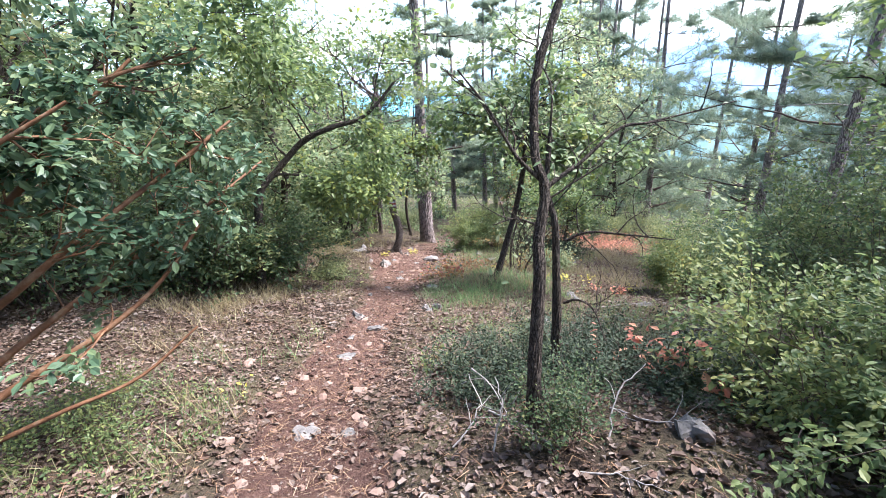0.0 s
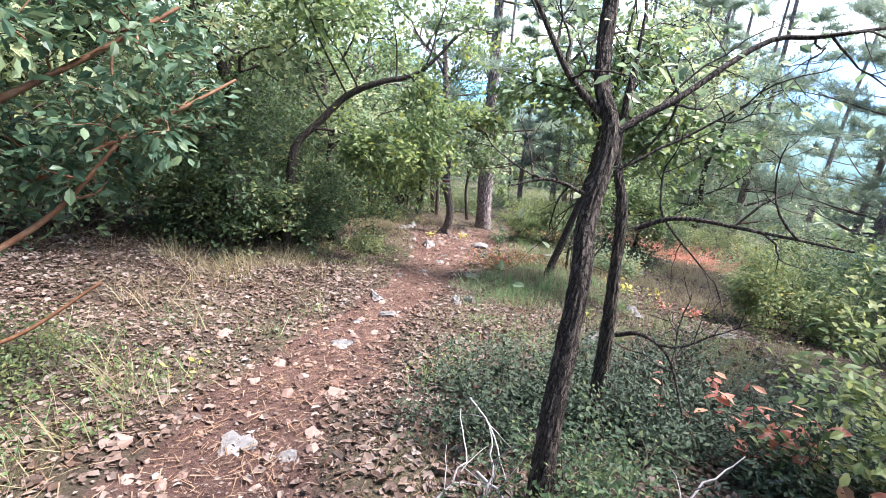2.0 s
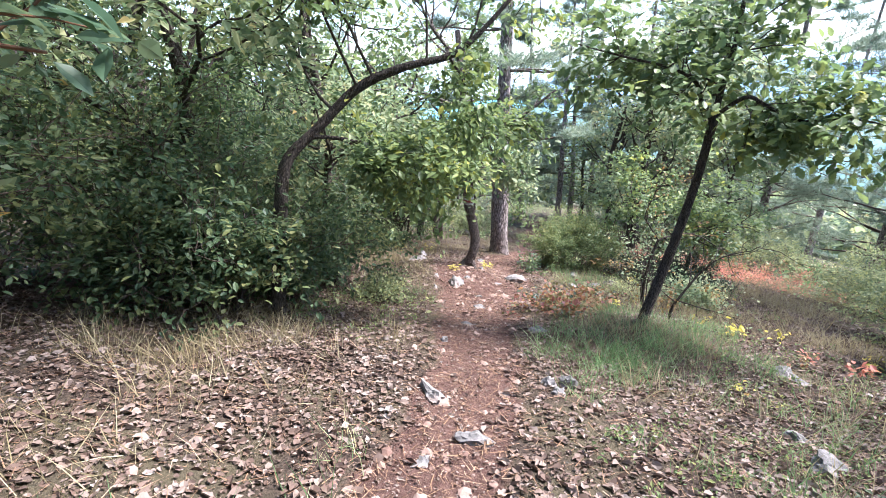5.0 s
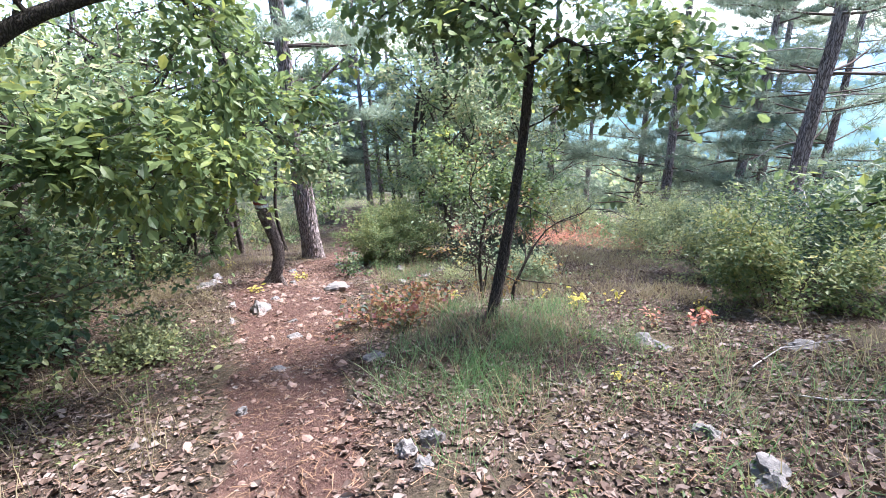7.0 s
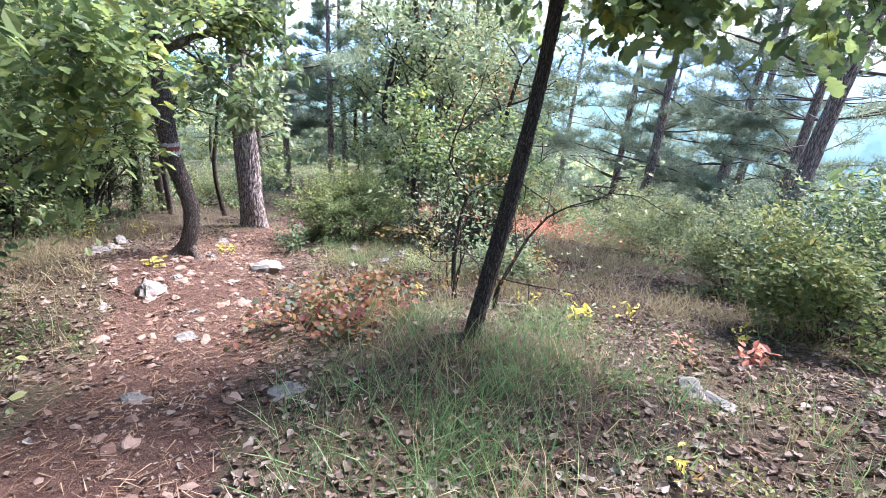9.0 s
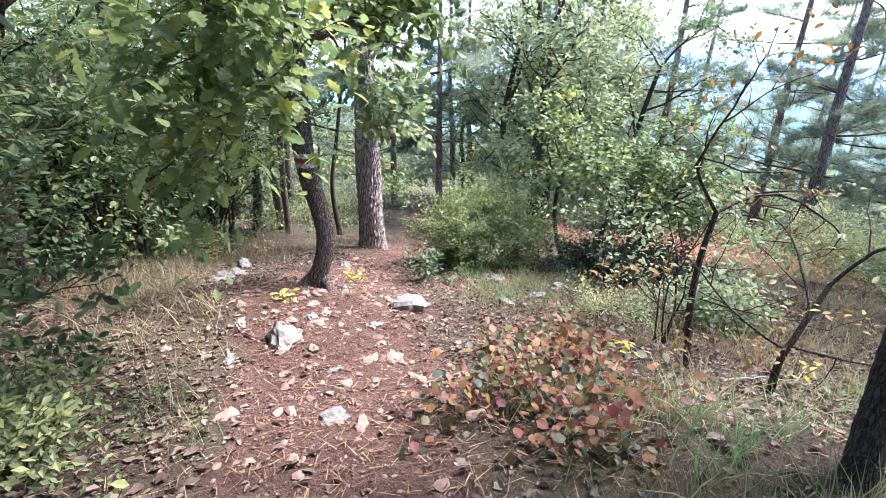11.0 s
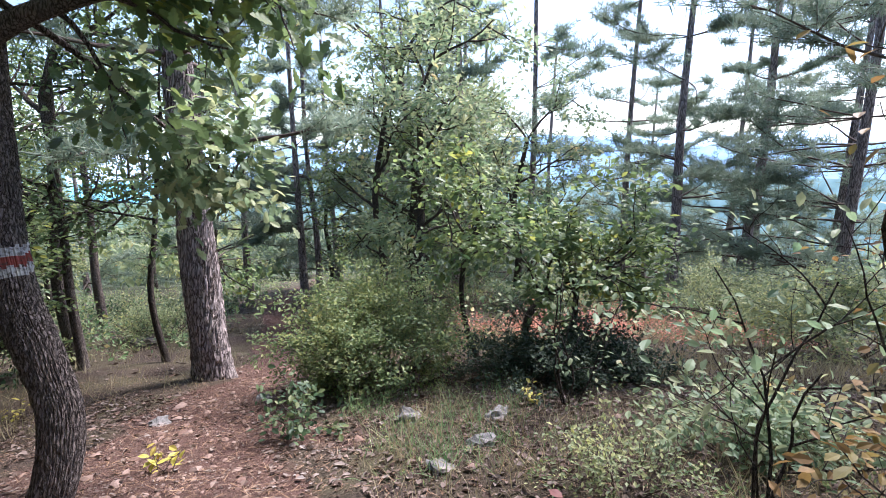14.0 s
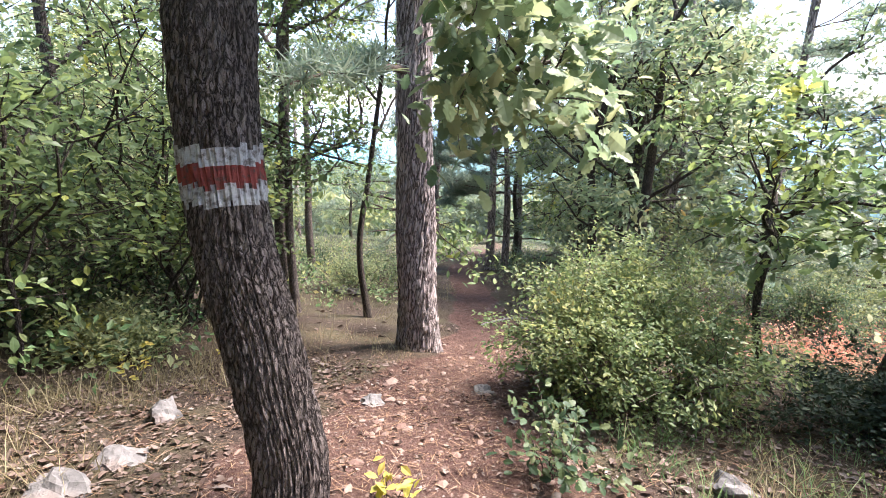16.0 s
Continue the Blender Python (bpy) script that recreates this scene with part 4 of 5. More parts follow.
# pines down the slope
for x, y, ht, r, first, lean, seed in ((8.3, 13.7, 15, 0.21, 0.42, (0.9, 0.3), 101), (11.0, 22.4, 15, 0.24, 0.30, (0.4, 0.2), 102), (14.5, 22.5, 15, 0.26, 0.22, (0.5, 0.2), 103), (17.5, 24.5, 16, 0.26, 0.2, (0.3, 0.4), 104), (14.9, 38.0, 17, 0.24, 0.25, (0.5, 0), 105)):
    pine("pine_tree", (x, y, float(land(x, y))), ht, r, "tall pine with level boughs on the slope", seed, first, 3.9, lean, 8, 5, 20, 7, 0.012, 7, rings=50, size=0.20, per_limb=11)
for x, y, ht, r, first, lean, seed in ((-1.55, 27.0, 13, 0.17, 0.34, (0.1, 0), 111), (-0.95, 27.6, 13, 0.15, 0.36, (0.0, 0.1), 112), (-3.6, 29.0, 13, 0.17, 0.3, (0, 0), 113), (5.0, 31.8, 15, 0.17, 0.2, (0.3, 0), 114), (3.9, 25.6, 13, 0.14, 0.25, (0.2, 0.1), 115)):
    pine("pine_tree", (x, y, float(land(x, y))), ht, r, "slim pine standing close together with others", seed, first, 2.0, lean, 11, 3, 12, 0, 0, 4, size=0.24)
for x, y, r, seed in ((0.35, 21.3, 0.12, 121), (0.9, 24.5, 0.11, 122), (-0.3, 30.5, 0.12, 123)):
    z = float(land(x, y))
    broad_tree("oak_tree", [(x, y, z - 0.05), (x + 0.05, y, z + 1.6), (x - 0.1, y, z + 3.2), (x + 0.2, y, z + 5.0)], r, r * 0.5, [
        (0.35, (-0.8, -0.2, 0.4), 1.6, 0.03), (0.5, (0.8, 0.2, 0.5), 1.6, 0.03), (0.65, (-0.5, 0.6, 0.5), 1.8, 0.04), (0.8, (0.5, -0.6, 0.6), 1.8, 0.04), (1.0, (0.2, 0.2, 0.9), 2.0, 0.04)],
        "dark slender oak among the pines", seed, DARK_BARK, OAK_GREEN, LEAF_OVAL, 6, 0.11, 0.17, sides=12, rings=24, group="forest oaks")

# the strawberry tree with red stems by the start
g = np.random.default_rng(131)
arb = thing("strawberry_tree", on(-3.35, 1.2), "strawberry tree with smooth red-brown stems and glossy leaves", "tree")
ROOT = np.array(on(-3.35, 1.2, -0.05))
for pts, r0, r1, tw, seed in (
        ([ROOT, (-2.95, 1.55, -0.25), (-2.71, 1.81, -0.07), (-2.39, 2.14, 0.10), (-2.21, 2.46, 0.28), (-2.03, 2.72, 0.58)], 0.031, 0.009, 5, 132),
        ([ROOT, (-3.0, 1.65, 0.15), (-2.77, 1.97, 0.37), (-2.47, 2.15, 0.61), (-2.14, 2.72, 0.95), (-1.9, 3.1, 1.2)], 0.034, 0.009, 15, 133),
        ([ROOT, (-3.0, 1.6, -0.42), (-2.6, 1.9, -0.30), (-2.3, 2.2, -0.25), (-2.05, 2.5, -0.05)], 0.020, 0.007, 0, 134),
        ([ROOT, (-2.95, 1.8, 0.5), (-2.71, 2.19, 0.91), (-2.47, 2.4, 1.25), (-2.2, 2.7, 1.6)], 0.034, 0.010, 17, 135),
        ([ROOT, (-3.0, 1.5, 0.6), (-2.6, 1.75, 1.05), (-2.1, 2.1, 1.4)], 0.028, 0.009, 14, 136),
        ([ROOT, (-2.9, 1.9, 0.0), (-2.5, 2.5, 0.35), (-2.2, 3.0, 0.6), (-1.95, 3.5, 0.85)], 0.027, 0.009, 15, 137),
        ([ROOT, (-3.0, 1.8, 0.7), (-2.5, 2.3, 1.35), (-1.9, 2.9, 1.65)], 0.025, 0.008, 16, 138)):
    bent_limb(arb, "stem", pts, r0, r1, ARBUTUS_BARK, seed, tw, ARBUTUS_LEAF, LEAF_OVAL, 5, 0.07, 0.045, 0.42, 1, start=0.62 if tw < 10 else 0.42)

# dark thicket of hornbeam
for x, y, r, ht, seed, leaf in ((-4.95, 6.95, 0.8, 1.7, 141, SHRUB_DARK), (-5.2, 8.6, 0.95, 1.6, 142, SHRUB_DARK), (-6.5, 7.4, 1.4, 3.4, 143, SHRUB_DARK), (-6.9, 5.3, 1.2, 2.7, 144, SHRUB_DARK), (-6.6, 9.8, 1.4, 2.8, 145, SHRUB_DARK)):
    shrub("hornbeam_shrub", x, y, r, ht, "dense dark green hornbeam thicket beside the trail", seed, leaf, 32, 6, 0.075, 0.075, LEAF_OVAL, level=2, kids=5, r=0.016, group="hornbeam thicket")
# the light green bushes right of the start
for x, y, r, ht, seed in ((2.3, 2.35, 0.8, 1.15, 151), (3.6, 4.9, 1.05, 2.5, 152), (4.2, 3.3, 1.4, 2.9, 153), (2.5, 1.35, 0.75, 1.25, 154)):
    shrub("hornbeam_bush", x, y, r, ht, "bushy yellow-green hornbeam with fine leaves", seed, SHRUB_MID, 28, 8, 0.046, 0.045, LEAF_OVAL, level=2, kids=5, r=0.009, group="hornbeam bushes", wig=0.18)
# bushes right of the clearing
for x, y, r, ht, seed, leaf in ((3.2, 8.5, 0.6, 1.15, 161, SHRUB_MID), (4.3, 10.6, 0.7, 1.05, 163, SHRUB_LIGHT), (5.0, 9.8, 0.8, 1.5, 164, ARBUTUS_LEAF), (6.0, 11.4, 0.9, 1.4, 170, SHRUB_LIGHT), (5.6, 8.6, 0.9, 1.7, 173, OAK_YOUNG), (5.4, 13.4, 0.9, 1.2, 174, SHRUB_LIGHT), (6.9, 16.4, 1.0, 1.2, 165, SHRUB_LIGHT), (8.6, 18.5, 1.4, 1.4, 167, SHRUB_LIGHT), (5.0, 19.0, 1.1, 1.2, 168, SHRUB_LIGHT)):
    shrub("bush", x, y, r, ht, "green leafy bush at the edge of the clearing", seed, leaf, 17, 9, 0.065, 0.08, LEAF_OVAL if leaf is ARBUTUS_LEAF else LEAF_SMALL, level=2, kids=4, r=0.010, group="clearing bushes")
# the round bush by the trail
shrub("juniper_bush", -0.85, 15.0, 0.9, 1.3, "round fine-leaved green bush beside the trail", 171, SHRUB_MID, 46, 8, 0.05, 0.05, LEAF_SMALL, level=2, kids=5, r=0.010, wig=0.14)
shrub("juniper_bush", 2.9, 17.8, 0.7, 0.9, "round fine-leaved green bush in the clearing", 172, SHRUB_DARK, 20, 6, 0.05, 0.06, LEAF_SMALL, level=2, kids=4, r=0.010)
# evergreen undergrowth
for x, y, r, ht, seed in ((0.5, 3.25, 0.42, 0.38, 182), (1.1, 3.4, 0.5, 0.42, 183), (-0.2, 3.4, 0.36, 0.34, 184), (0.25, 3.7, 0.5, 0.34, 185), (0.75, 3.9, 0.5, 0.34, 186), (1.7, 3.3, 0.5, 0.45, 187), (1.4, 3.0, 0.3, 0.3, 188)):
    shrub("butchers_broom", x, y, r, ht, "low dark evergreen undergrowth", seed, RUSCUS, 34, 6, 0.034, 0.035, LEAF_SMALL, level=1, kids=5, r=0.004, scatter=0.85, group="evergreen undergrowth")
shrub("butchers_broom", 1.15, 13.75, 0.7, 0.48, "broad dark evergreen bush under the young oaks", 181, RUSCUS, 80, 9, 0.05, 0.04, LEAF_SMALL, level=1, kids=5, r=0.004, scatter=0.85, group="evergreen undergrowth", squash=(1.1, 0.8))
shrub("privet_bush", 0.31, 2.32, 0.22, 0.5, "small bright green bush at the foot of the thin tree", 189, SHRUB_DARK, 24, 5, 0.026, 0.03, LEAF_SMALL, level=1, kids=5, r=0.004, scatter=0.6)
shrub("bush", -3.75, 8.75, 0.3, 0.42, "small bright green bush beside the trail", 190, SHRUB_LIGHT, 20, 6, 0.05, 0.06, LEAF_SMALL, level=1, kids=4, r=0.006, group="trail bushes")
shrub("bush", -1.95, 13.25, 0.36, 0.5, "sparse grey-green sapling bush by the trail", 191, SHRUB_DARK, 8, 2, 0.065, 0.05, LEAF_OAK, level=1, kids=4, r=0.006, group="trail bushes")
shrub("bush", 0.95, 11.4, 0.55, 0.55, "sprawling green oak sapling in the litter", 192, OAK_YOUNG, 16, 6, 0.06, 0.07, LEAF_OVAL, level=1, kids=5, r=0.006, group="trail bushes")
shrub("bush", -0.1, 11.2, 0.35, 0.4, "yellow-green low bush in the grass", 193, SHRUB_LIGHT, 16, 4, 0.035, 0.05, LEAF_SMALL, level=1, kids=4, r=0.005, group="trail bushes")
for x, y, ht, seed in ((0.15, 10.6, 1.5, 195), (0.55, 12.8, 1.7, 197)):
    shrub("sapling", x, y, 0.3, ht, "thin upright sapling with sparse leaves", seed, OAK_YOUNG, 4, 2, 0.06, 0.09, LEAF_OVAL, level=2, kids=3, r=0.013, bark=DARK_BARK, group="saplings", split=True)
for x, y, r, ht, seed in ((-2.75, 2.05, 0.32, 0.40, 221), (-3.05, 2.5, 0.3, 0.36, 222)):
    shrub("weed_bush", x, y, r, ht, "low bushy yellow-green weeds in dry grass", seed, SHRUB_MID, 16, 4, 0.03, 0.04, LEAF_SMALL, level=1, kids=5, r=0.003, scatter=0.8, group="weed bushes")
# left of the marked oak
for x, y, r, ht, seed, leaf in ((-6.4, 15.4, 0.45, 0.5, 201, SHRUB_LIGHT), (-7.4, 15.8, 0.9, 1.5, 202, SHRUB_DARK), (-8.6, 14.0, 1.2, 2.2, 203, SHRUB_DARK), (-7.0, 17.6, 0.9, 1.1, 204, SHRUB_DARK), (-9.5, 17.0, 1.4, 2.6, 205, OAK_YOUNG), (-7.6, 11.6, 1.2, 2.0, 207, SHRUB_DARK), (-4.9, 21.0, 0.8, 0.8, 208, SHRUB_LIGHT)):
    shrub("bush", x, y, r, ht, "leafy bush in the wood beside the marked oak", seed, leaf, 20, 5, 0.06, 0.09, LEAF_SMALL, level=2, kids=4, r=0.012, group="woodland bushes")

for x, y, r, ht, seed, leaf in ((-6.9, 14.4, 1.2, 3.4, 211, OAK_GREEN), (-8.2, 12.8, 1.3, 3.8, 212, SHRUB_DARK), (-6.6, 17.0, 1.1, 3.6, 213, OAK_GREEN), (-9.4, 15.6, 1.4, 4.2, 214, SHRUB_DARK)):
    shrub("oak_coppice", x, y, r, ht, "tall leafy oak coppice in the shade of the wood", seed, leaf, 12, 7, 0.10, 0.12, LEAF_OVAL, bark=DARK_BARK, level=2, kids=5, r=0.035, group="oak coppice", split=True)

# ---- the wood beyond ----
g = np.random.default_rng(301)
models = []
for k in range(3):
    x, y = -14.0 - 3 * k, 26.0 + 4 * k
    z = float(land(x, y))
    models.append(broad_tree("oak_tree", [(x, y, z - 0.1), (x + 0.1, y, z + 1.5), (x - 0.1, y + 0.1, z + 3.0), (x + 0.3, y, z + 5.0)], 0.13, 0.06, [
        (0.22, (0.8, -0.6, 0.5), 1.8, 0.03), (0.35, (-0.8, -0.5, 0.4), 2.0, 0.04), (0.5, (0.8, 0.4, 0.4), 2.1, 0.04), (0.6, (-0.3, 0.9, 0.5), 2.1, 0.04), (0.7, (-0.2, -0.9, 0.5), 2.1, 0.04), (0.85, (0.8, 0.1, 0.6), 2.0, 0.04), (1.0, (-0.6, 0.3, 0.8), 2.0, 0.04), (1.0, (0.3, 0.2, 0.9), 2.2, 0.04)],
        "forest oak with a full green crown", 311 + k, DARK_BARK, (OAK_GREEN, OAK_YOUNG, SHRUB_LIGHT)[k], LEAF_SMALL, 9, 0.15, 0.19, sides=8, rings=16, group="forest oaks", split=False))
pines = []
for k in range(2):
    x, y = 20.0 + 5 * k, 34.0 + 3 * k
    pines.append(pine("pine_tree", (x, y, float(land(x, y))), 14, 0.2, "tall pine in the wood down the slope", 321 + k, 0.12, 3.2, (0.2, 0.1), 13, 2, 8, 0, 0, 0, per_limb=4, size=0.28))


def clear(x, y):
    """Keeps the trail, the clearing and the view over the valley free."""
    if abs(x - np.interp(y, TRAIL_Y, TRAIL_X)) < 2.6 + 0.1 * max(0, y - 18):
        return False
    if x > -1 and y < 19 or -5.5 < x < 0 and y < 24:
        return False
    return not (x > 5 and y < 26)


for x, y, s in ((-7.6, 9.2, 1.1), (-8.6, 5.6, 1.2), (-6.6, 12.2, 1.0), (-9.8, 8.6, 1.2), (-7.2, 3.4, 1.15), (-9.5, 12.5, 1.1), (-10.5, 3.0, 1.2), (-5.9, 7.9, 0.95), (-8.0, 4.3, 1.1), (-4.9, 9.4, 0.8), (-7.0, 6.0, 1.2)):
    copy_thing(models[g.integers(2)], Matrix.LocRotScale(on(x, y, -0.1), Euler((0, 0, g.uniform(0, 6.28))), (s, s, s)))
# unseen oaks up the slope, added behind and beside the start to shade it
for x, y, s in ((4.6, -0.8, 1.2), (7.2, 2.4, 1.25), (6.9, 5.4, 1.2), (6.8, 8.0, 1.2), (1.8, -3.4, 1.2), (-2.2, -3.8, 1.2), (-5.6, -1.6, 1.2), (6.4, -4.2, 1.3), (-1.0, -8.0, 1.3), (11.5, 5.0, 1.3)):
    copy_thing(models[g.integers(2)], Matrix.LocRotScale(on(x, y, -0.1), Euler((0, 0, g.uniform(0, 6.28))), (s, s, s)))
# tall crowns down the trail
for x, y, s in ((1.6, 22.5, 1.35), (3.2, 27.5, 1.5), (2.6, 33.0, 1.5), (6.2, 31.0, 1.5), (4.6, 22.0, 1.0)):
    copy_thing(models[1 + g.integers(2)], Matrix.LocRotScale(on(x, y, -0.1), Euler((0, 0, g.uniform(0, 6.28))), (s, s, s)))
for x, y, s in ((2.0, 29.5, 1.0), (7.5, 34.0, 1.15), (6.0, 39.0, 1.2), (9.8, 37.0, 1.2), (0.4, 35.0, 1.05), (-5.5, 33.0, 1.1), (4.2, 35.5, 1.1)):
    copy_thing(pines[g.integers(2)], Matrix.LocRotScale(on(x, y, -0.1), Euler((0, 0, g.uniform(0, 6.28))), (s, s, s)))
# pines that close the view down the slope
for x, y, s in ((13.5, 18.5, 1.1), (12.5, 27.0, 1.15), (17.0, 21.0, 1.15), (20.0, 28.0, 1.2)):
    copy_thing(pines[g.integers(2)], Matrix.LocRotScale(on(x, y, -0.1), Euler((0, 0, g.uniform(0, 6.28))), (s, s, s)))
planted = 0
for k in range(500):
    side = g.uniform()
    if side < 0.62:
        x, y = g.uniform(-30, 1), g.uniform(6, 46)
    else:
        x, y = g.uniform(0, 40), g.uniform(19, 55)
    if not clear(x, y) or x < -1 and (y < 24 and x > -9.5):
        continue
    if x > 7 and g.uniform() < 0.55:
        continue
    src = (models if (x < 3 and g.uniform() < 0.78) or g.uniform() < 0.35 else pines)
    t = src[g.integers(len(src))]
    s = g.uniform(0.75, 1.2) * (0.75 if x > 4 and src is models else 1)
    copy_thing(t, Matrix.LocRotScale(on(x, y, -0.1), Euler((0, 0, g.uniform(0, 6.28))), (s, s, s)))
    planted += 1
    if planted > 78:
        break


# ---- undergrowth and far woods ----
def clumps(name, places, radius, height, count, leaf, size, material, label, category, seed):
    """Leafy clumps that nobody could count, joined."""
    g = np.random.default_rng(seed)
    c = np.repeat(np.asarray(places, float), count, 0)
    n = len(c)
    d = rows_of(g.normal(size=(n, 3)))
    rr = g.uniform(0.35, 1.0, n) ** 0.5
    at = np.stack([c[:, 0] + d[:, 0] * radius * rr * c[:, 2], c[:, 1] + d[:, 1] * radius * rr * c[:, 2], np.zeros(n)], 1)
    at[:, 2] = land(c[:, 0], c[:, 1]) + c[:, 3] + height * c[:, 2] * (0.5 + 0.5 * d[:, 2] * rr)
    h = Heap()
    leaves(h, leaf, at, d + g.normal(0, 0.6, (n, 3)), g.normal(0, 0.6, (n, 3)) + (0, 0, 1), size * g.uniform(0.5, 1.3, n))
    return single(name, h.mesh(name), material, label, category, kind="stuff")


g = np.random.default_rng(401)
for material, n, box, seed in ((SHRUB_LIGHT, 520, (-16, 9, 13, 40), 402), (OAK_YOUNG, 380, (-18, 12, 14, 44), 403), (GRASS_GREEN, 160, (-12, 8, 12, 34), 404), (SHRUB_DARK, 260, (-16, -3.5, 3, 30), 405)):
    x, y = g.uniform(box[0], box[1], n), g.uniform(box[2], box[3], n)
    k = (np.abs(x - np.interp(y, TRAIL_Y, TRAIL_X)) > 1.0) & ((x < -4.6) | (y > 17) | (x > 3.2)) & ((x > 4) | (x < -5.5) | (y > 19))
    pl = np.stack([x, y, g.uniform(0.5, 1.6, n), np.zeros(n)], 1)[k]
    clumps("undergrowth", pl, 0.34, 0.5, 42, LEAF_SMALL, 0.10, material, "low leafy undergrowth of the wood", "undergrowth", seed)
for material, n, seed, lo, hi in ((OAK_YOUNG, 420, 411, 40, 130), (SHRUB_LIGHT, 320, 412, 36, 120), (NEEDLE, 420, 413, 38, 160)):
    ang, dist = g.uniform(-1.15, 1.25, n), lo + (hi - lo) * g.uniform(size=n)
    x, y = np.sin(ang) * dist, 8 + np.cos(ang) * dist
    s = g.uniform(1.6, 3.2, n)
    clumps("far_woods", np.stack([x, y, s, s * 0.3], 1), 0.95, 1.7, 70, LEAF_OVAL if material is not NEEDLE else NEEDLES, 0.85 if material is not NEEDLE else 1.1, material, "tree tops of the wood down the slope", "woods", seed)


# ---- rocks ----
for x, y, sx, sy, sz, seed in (
        (-1.82, 4.29, 0.10, 0.08, 0.05, 401), (-1.49, 2.56, 0.13, 0.10, 0.03, 402), (-1.14, 2.57, 0.07, 0.05, 0.03, 403), (1.0, 2.25, 0.16, 0.11, 0.09, 404), (1.2, 2.7, 0.12, 0.10, 0.07, 405),
        (-2.18, 5.81, 0.17, 0.08, 0.09, 406), (0.44, 5.68, 0.13, 0.10, 0.08, 407), (0.49, 6.18, 0.10, 0.07, 0.07, 408), (-1.31, 6.36, 0.09, 0.07, 0.06, 409), (-1.15, 6.44, 0.09, 0.06, 0.10, 410), (-1.22, 6.2, 0.07, 0.06, 0.05, 411),
        (2.13, 7.15, 0.16, 0.10, 0.07, 412), (-2.45, 7.18, 0.06, 0.05, 0.04, 413), (1.02, 7.72, 0.13, 0.11, 0.10, 414), (1.12, 7.55, 0.14, 0.09, 0.05, 415), (-1.51, 7.99, 0.10, 0.085, 0.06, 416), (-2.41, 8.23, 0.09, 0.07, 0.035, 417), (-2.44, 9.3, 0.10, 0.08, 0.05, 418),
        (-3.02, 10.29, 0.17, 0.14, 0.13, 419), (-2.11, 11.43, 0.24, 0.19, 0.17, 420), (-2.84, 11.86, 0.08, 0.06, 0.06, 421), (-4.47, 12.91, 0.18, 0.14, 0.10, 422), (-0.91, 13.08, 0.12, 0.10, 0.11, 423), (-4.62, 13.6, 0.13, 0.11, 0.13, 424), (-3.28, 14.34, 0.13, 0.10, 0.06, 425), (-2.3, 14.75, 0.10, 0.08, 0.05, 426),
        (-5.0, 20.4, 0.3, 0.2, 0.16, 427), (-3.45, 10.55, 0.084, 0.060, 0.050, 428), (-2.35, 10.75, 0.066, 0.054, 0.039, 429), (-0.55, 12.3, 0.11, 0.09, 0.07, 430), (-0.2, 12.75, 0.16, 0.10, 0.07, 431), (-1.0, 12.0, 0.10, 0.09, 0.06, 432), (1.6, 11.9, 0.16, 0.10, 0.07, 433), (-4.55, 12.6, 0.24, 0.15, 0.08, 434), (-2.0, 4.95, 0.07, 0.05, 0.03, 435), (-1.72, 5.25, 0.13, 0.08, 0.05, 436), (-2.9, 10.75, 0.072, 0.054, 0.044, 437), (-2.55, 9.95, 0.060, 0.042, 0.033, 438), (-3.3, 9.95, 0.072, 0.048, 0.044, 439)):
    rock(x, y, sx, sy, sz, seed, seed * 1.7)

gs = np.random.default_rng(440)
for k in range(110):
    y = gs.uniform(2.0, 15.0) if k < 50 else gs.normal(10.6, 0.9)
    x = float(np.interp(y, TRAIL_Y, TRAIL_X)) + gs.normal(0, 0.42 if k < 50 else 0.55)
    size = 0.022 + 0.045 * gs.uniform() ** 2
    rock(x, y, size * gs.uniform(1.0, 1.6), size, size * gs.uniform(0.5, 0.9), 441 + k, gs.uniform(0, 6), 0.42, "small broken stone in the reddish earth", "trail stones", True, PEBBLE)

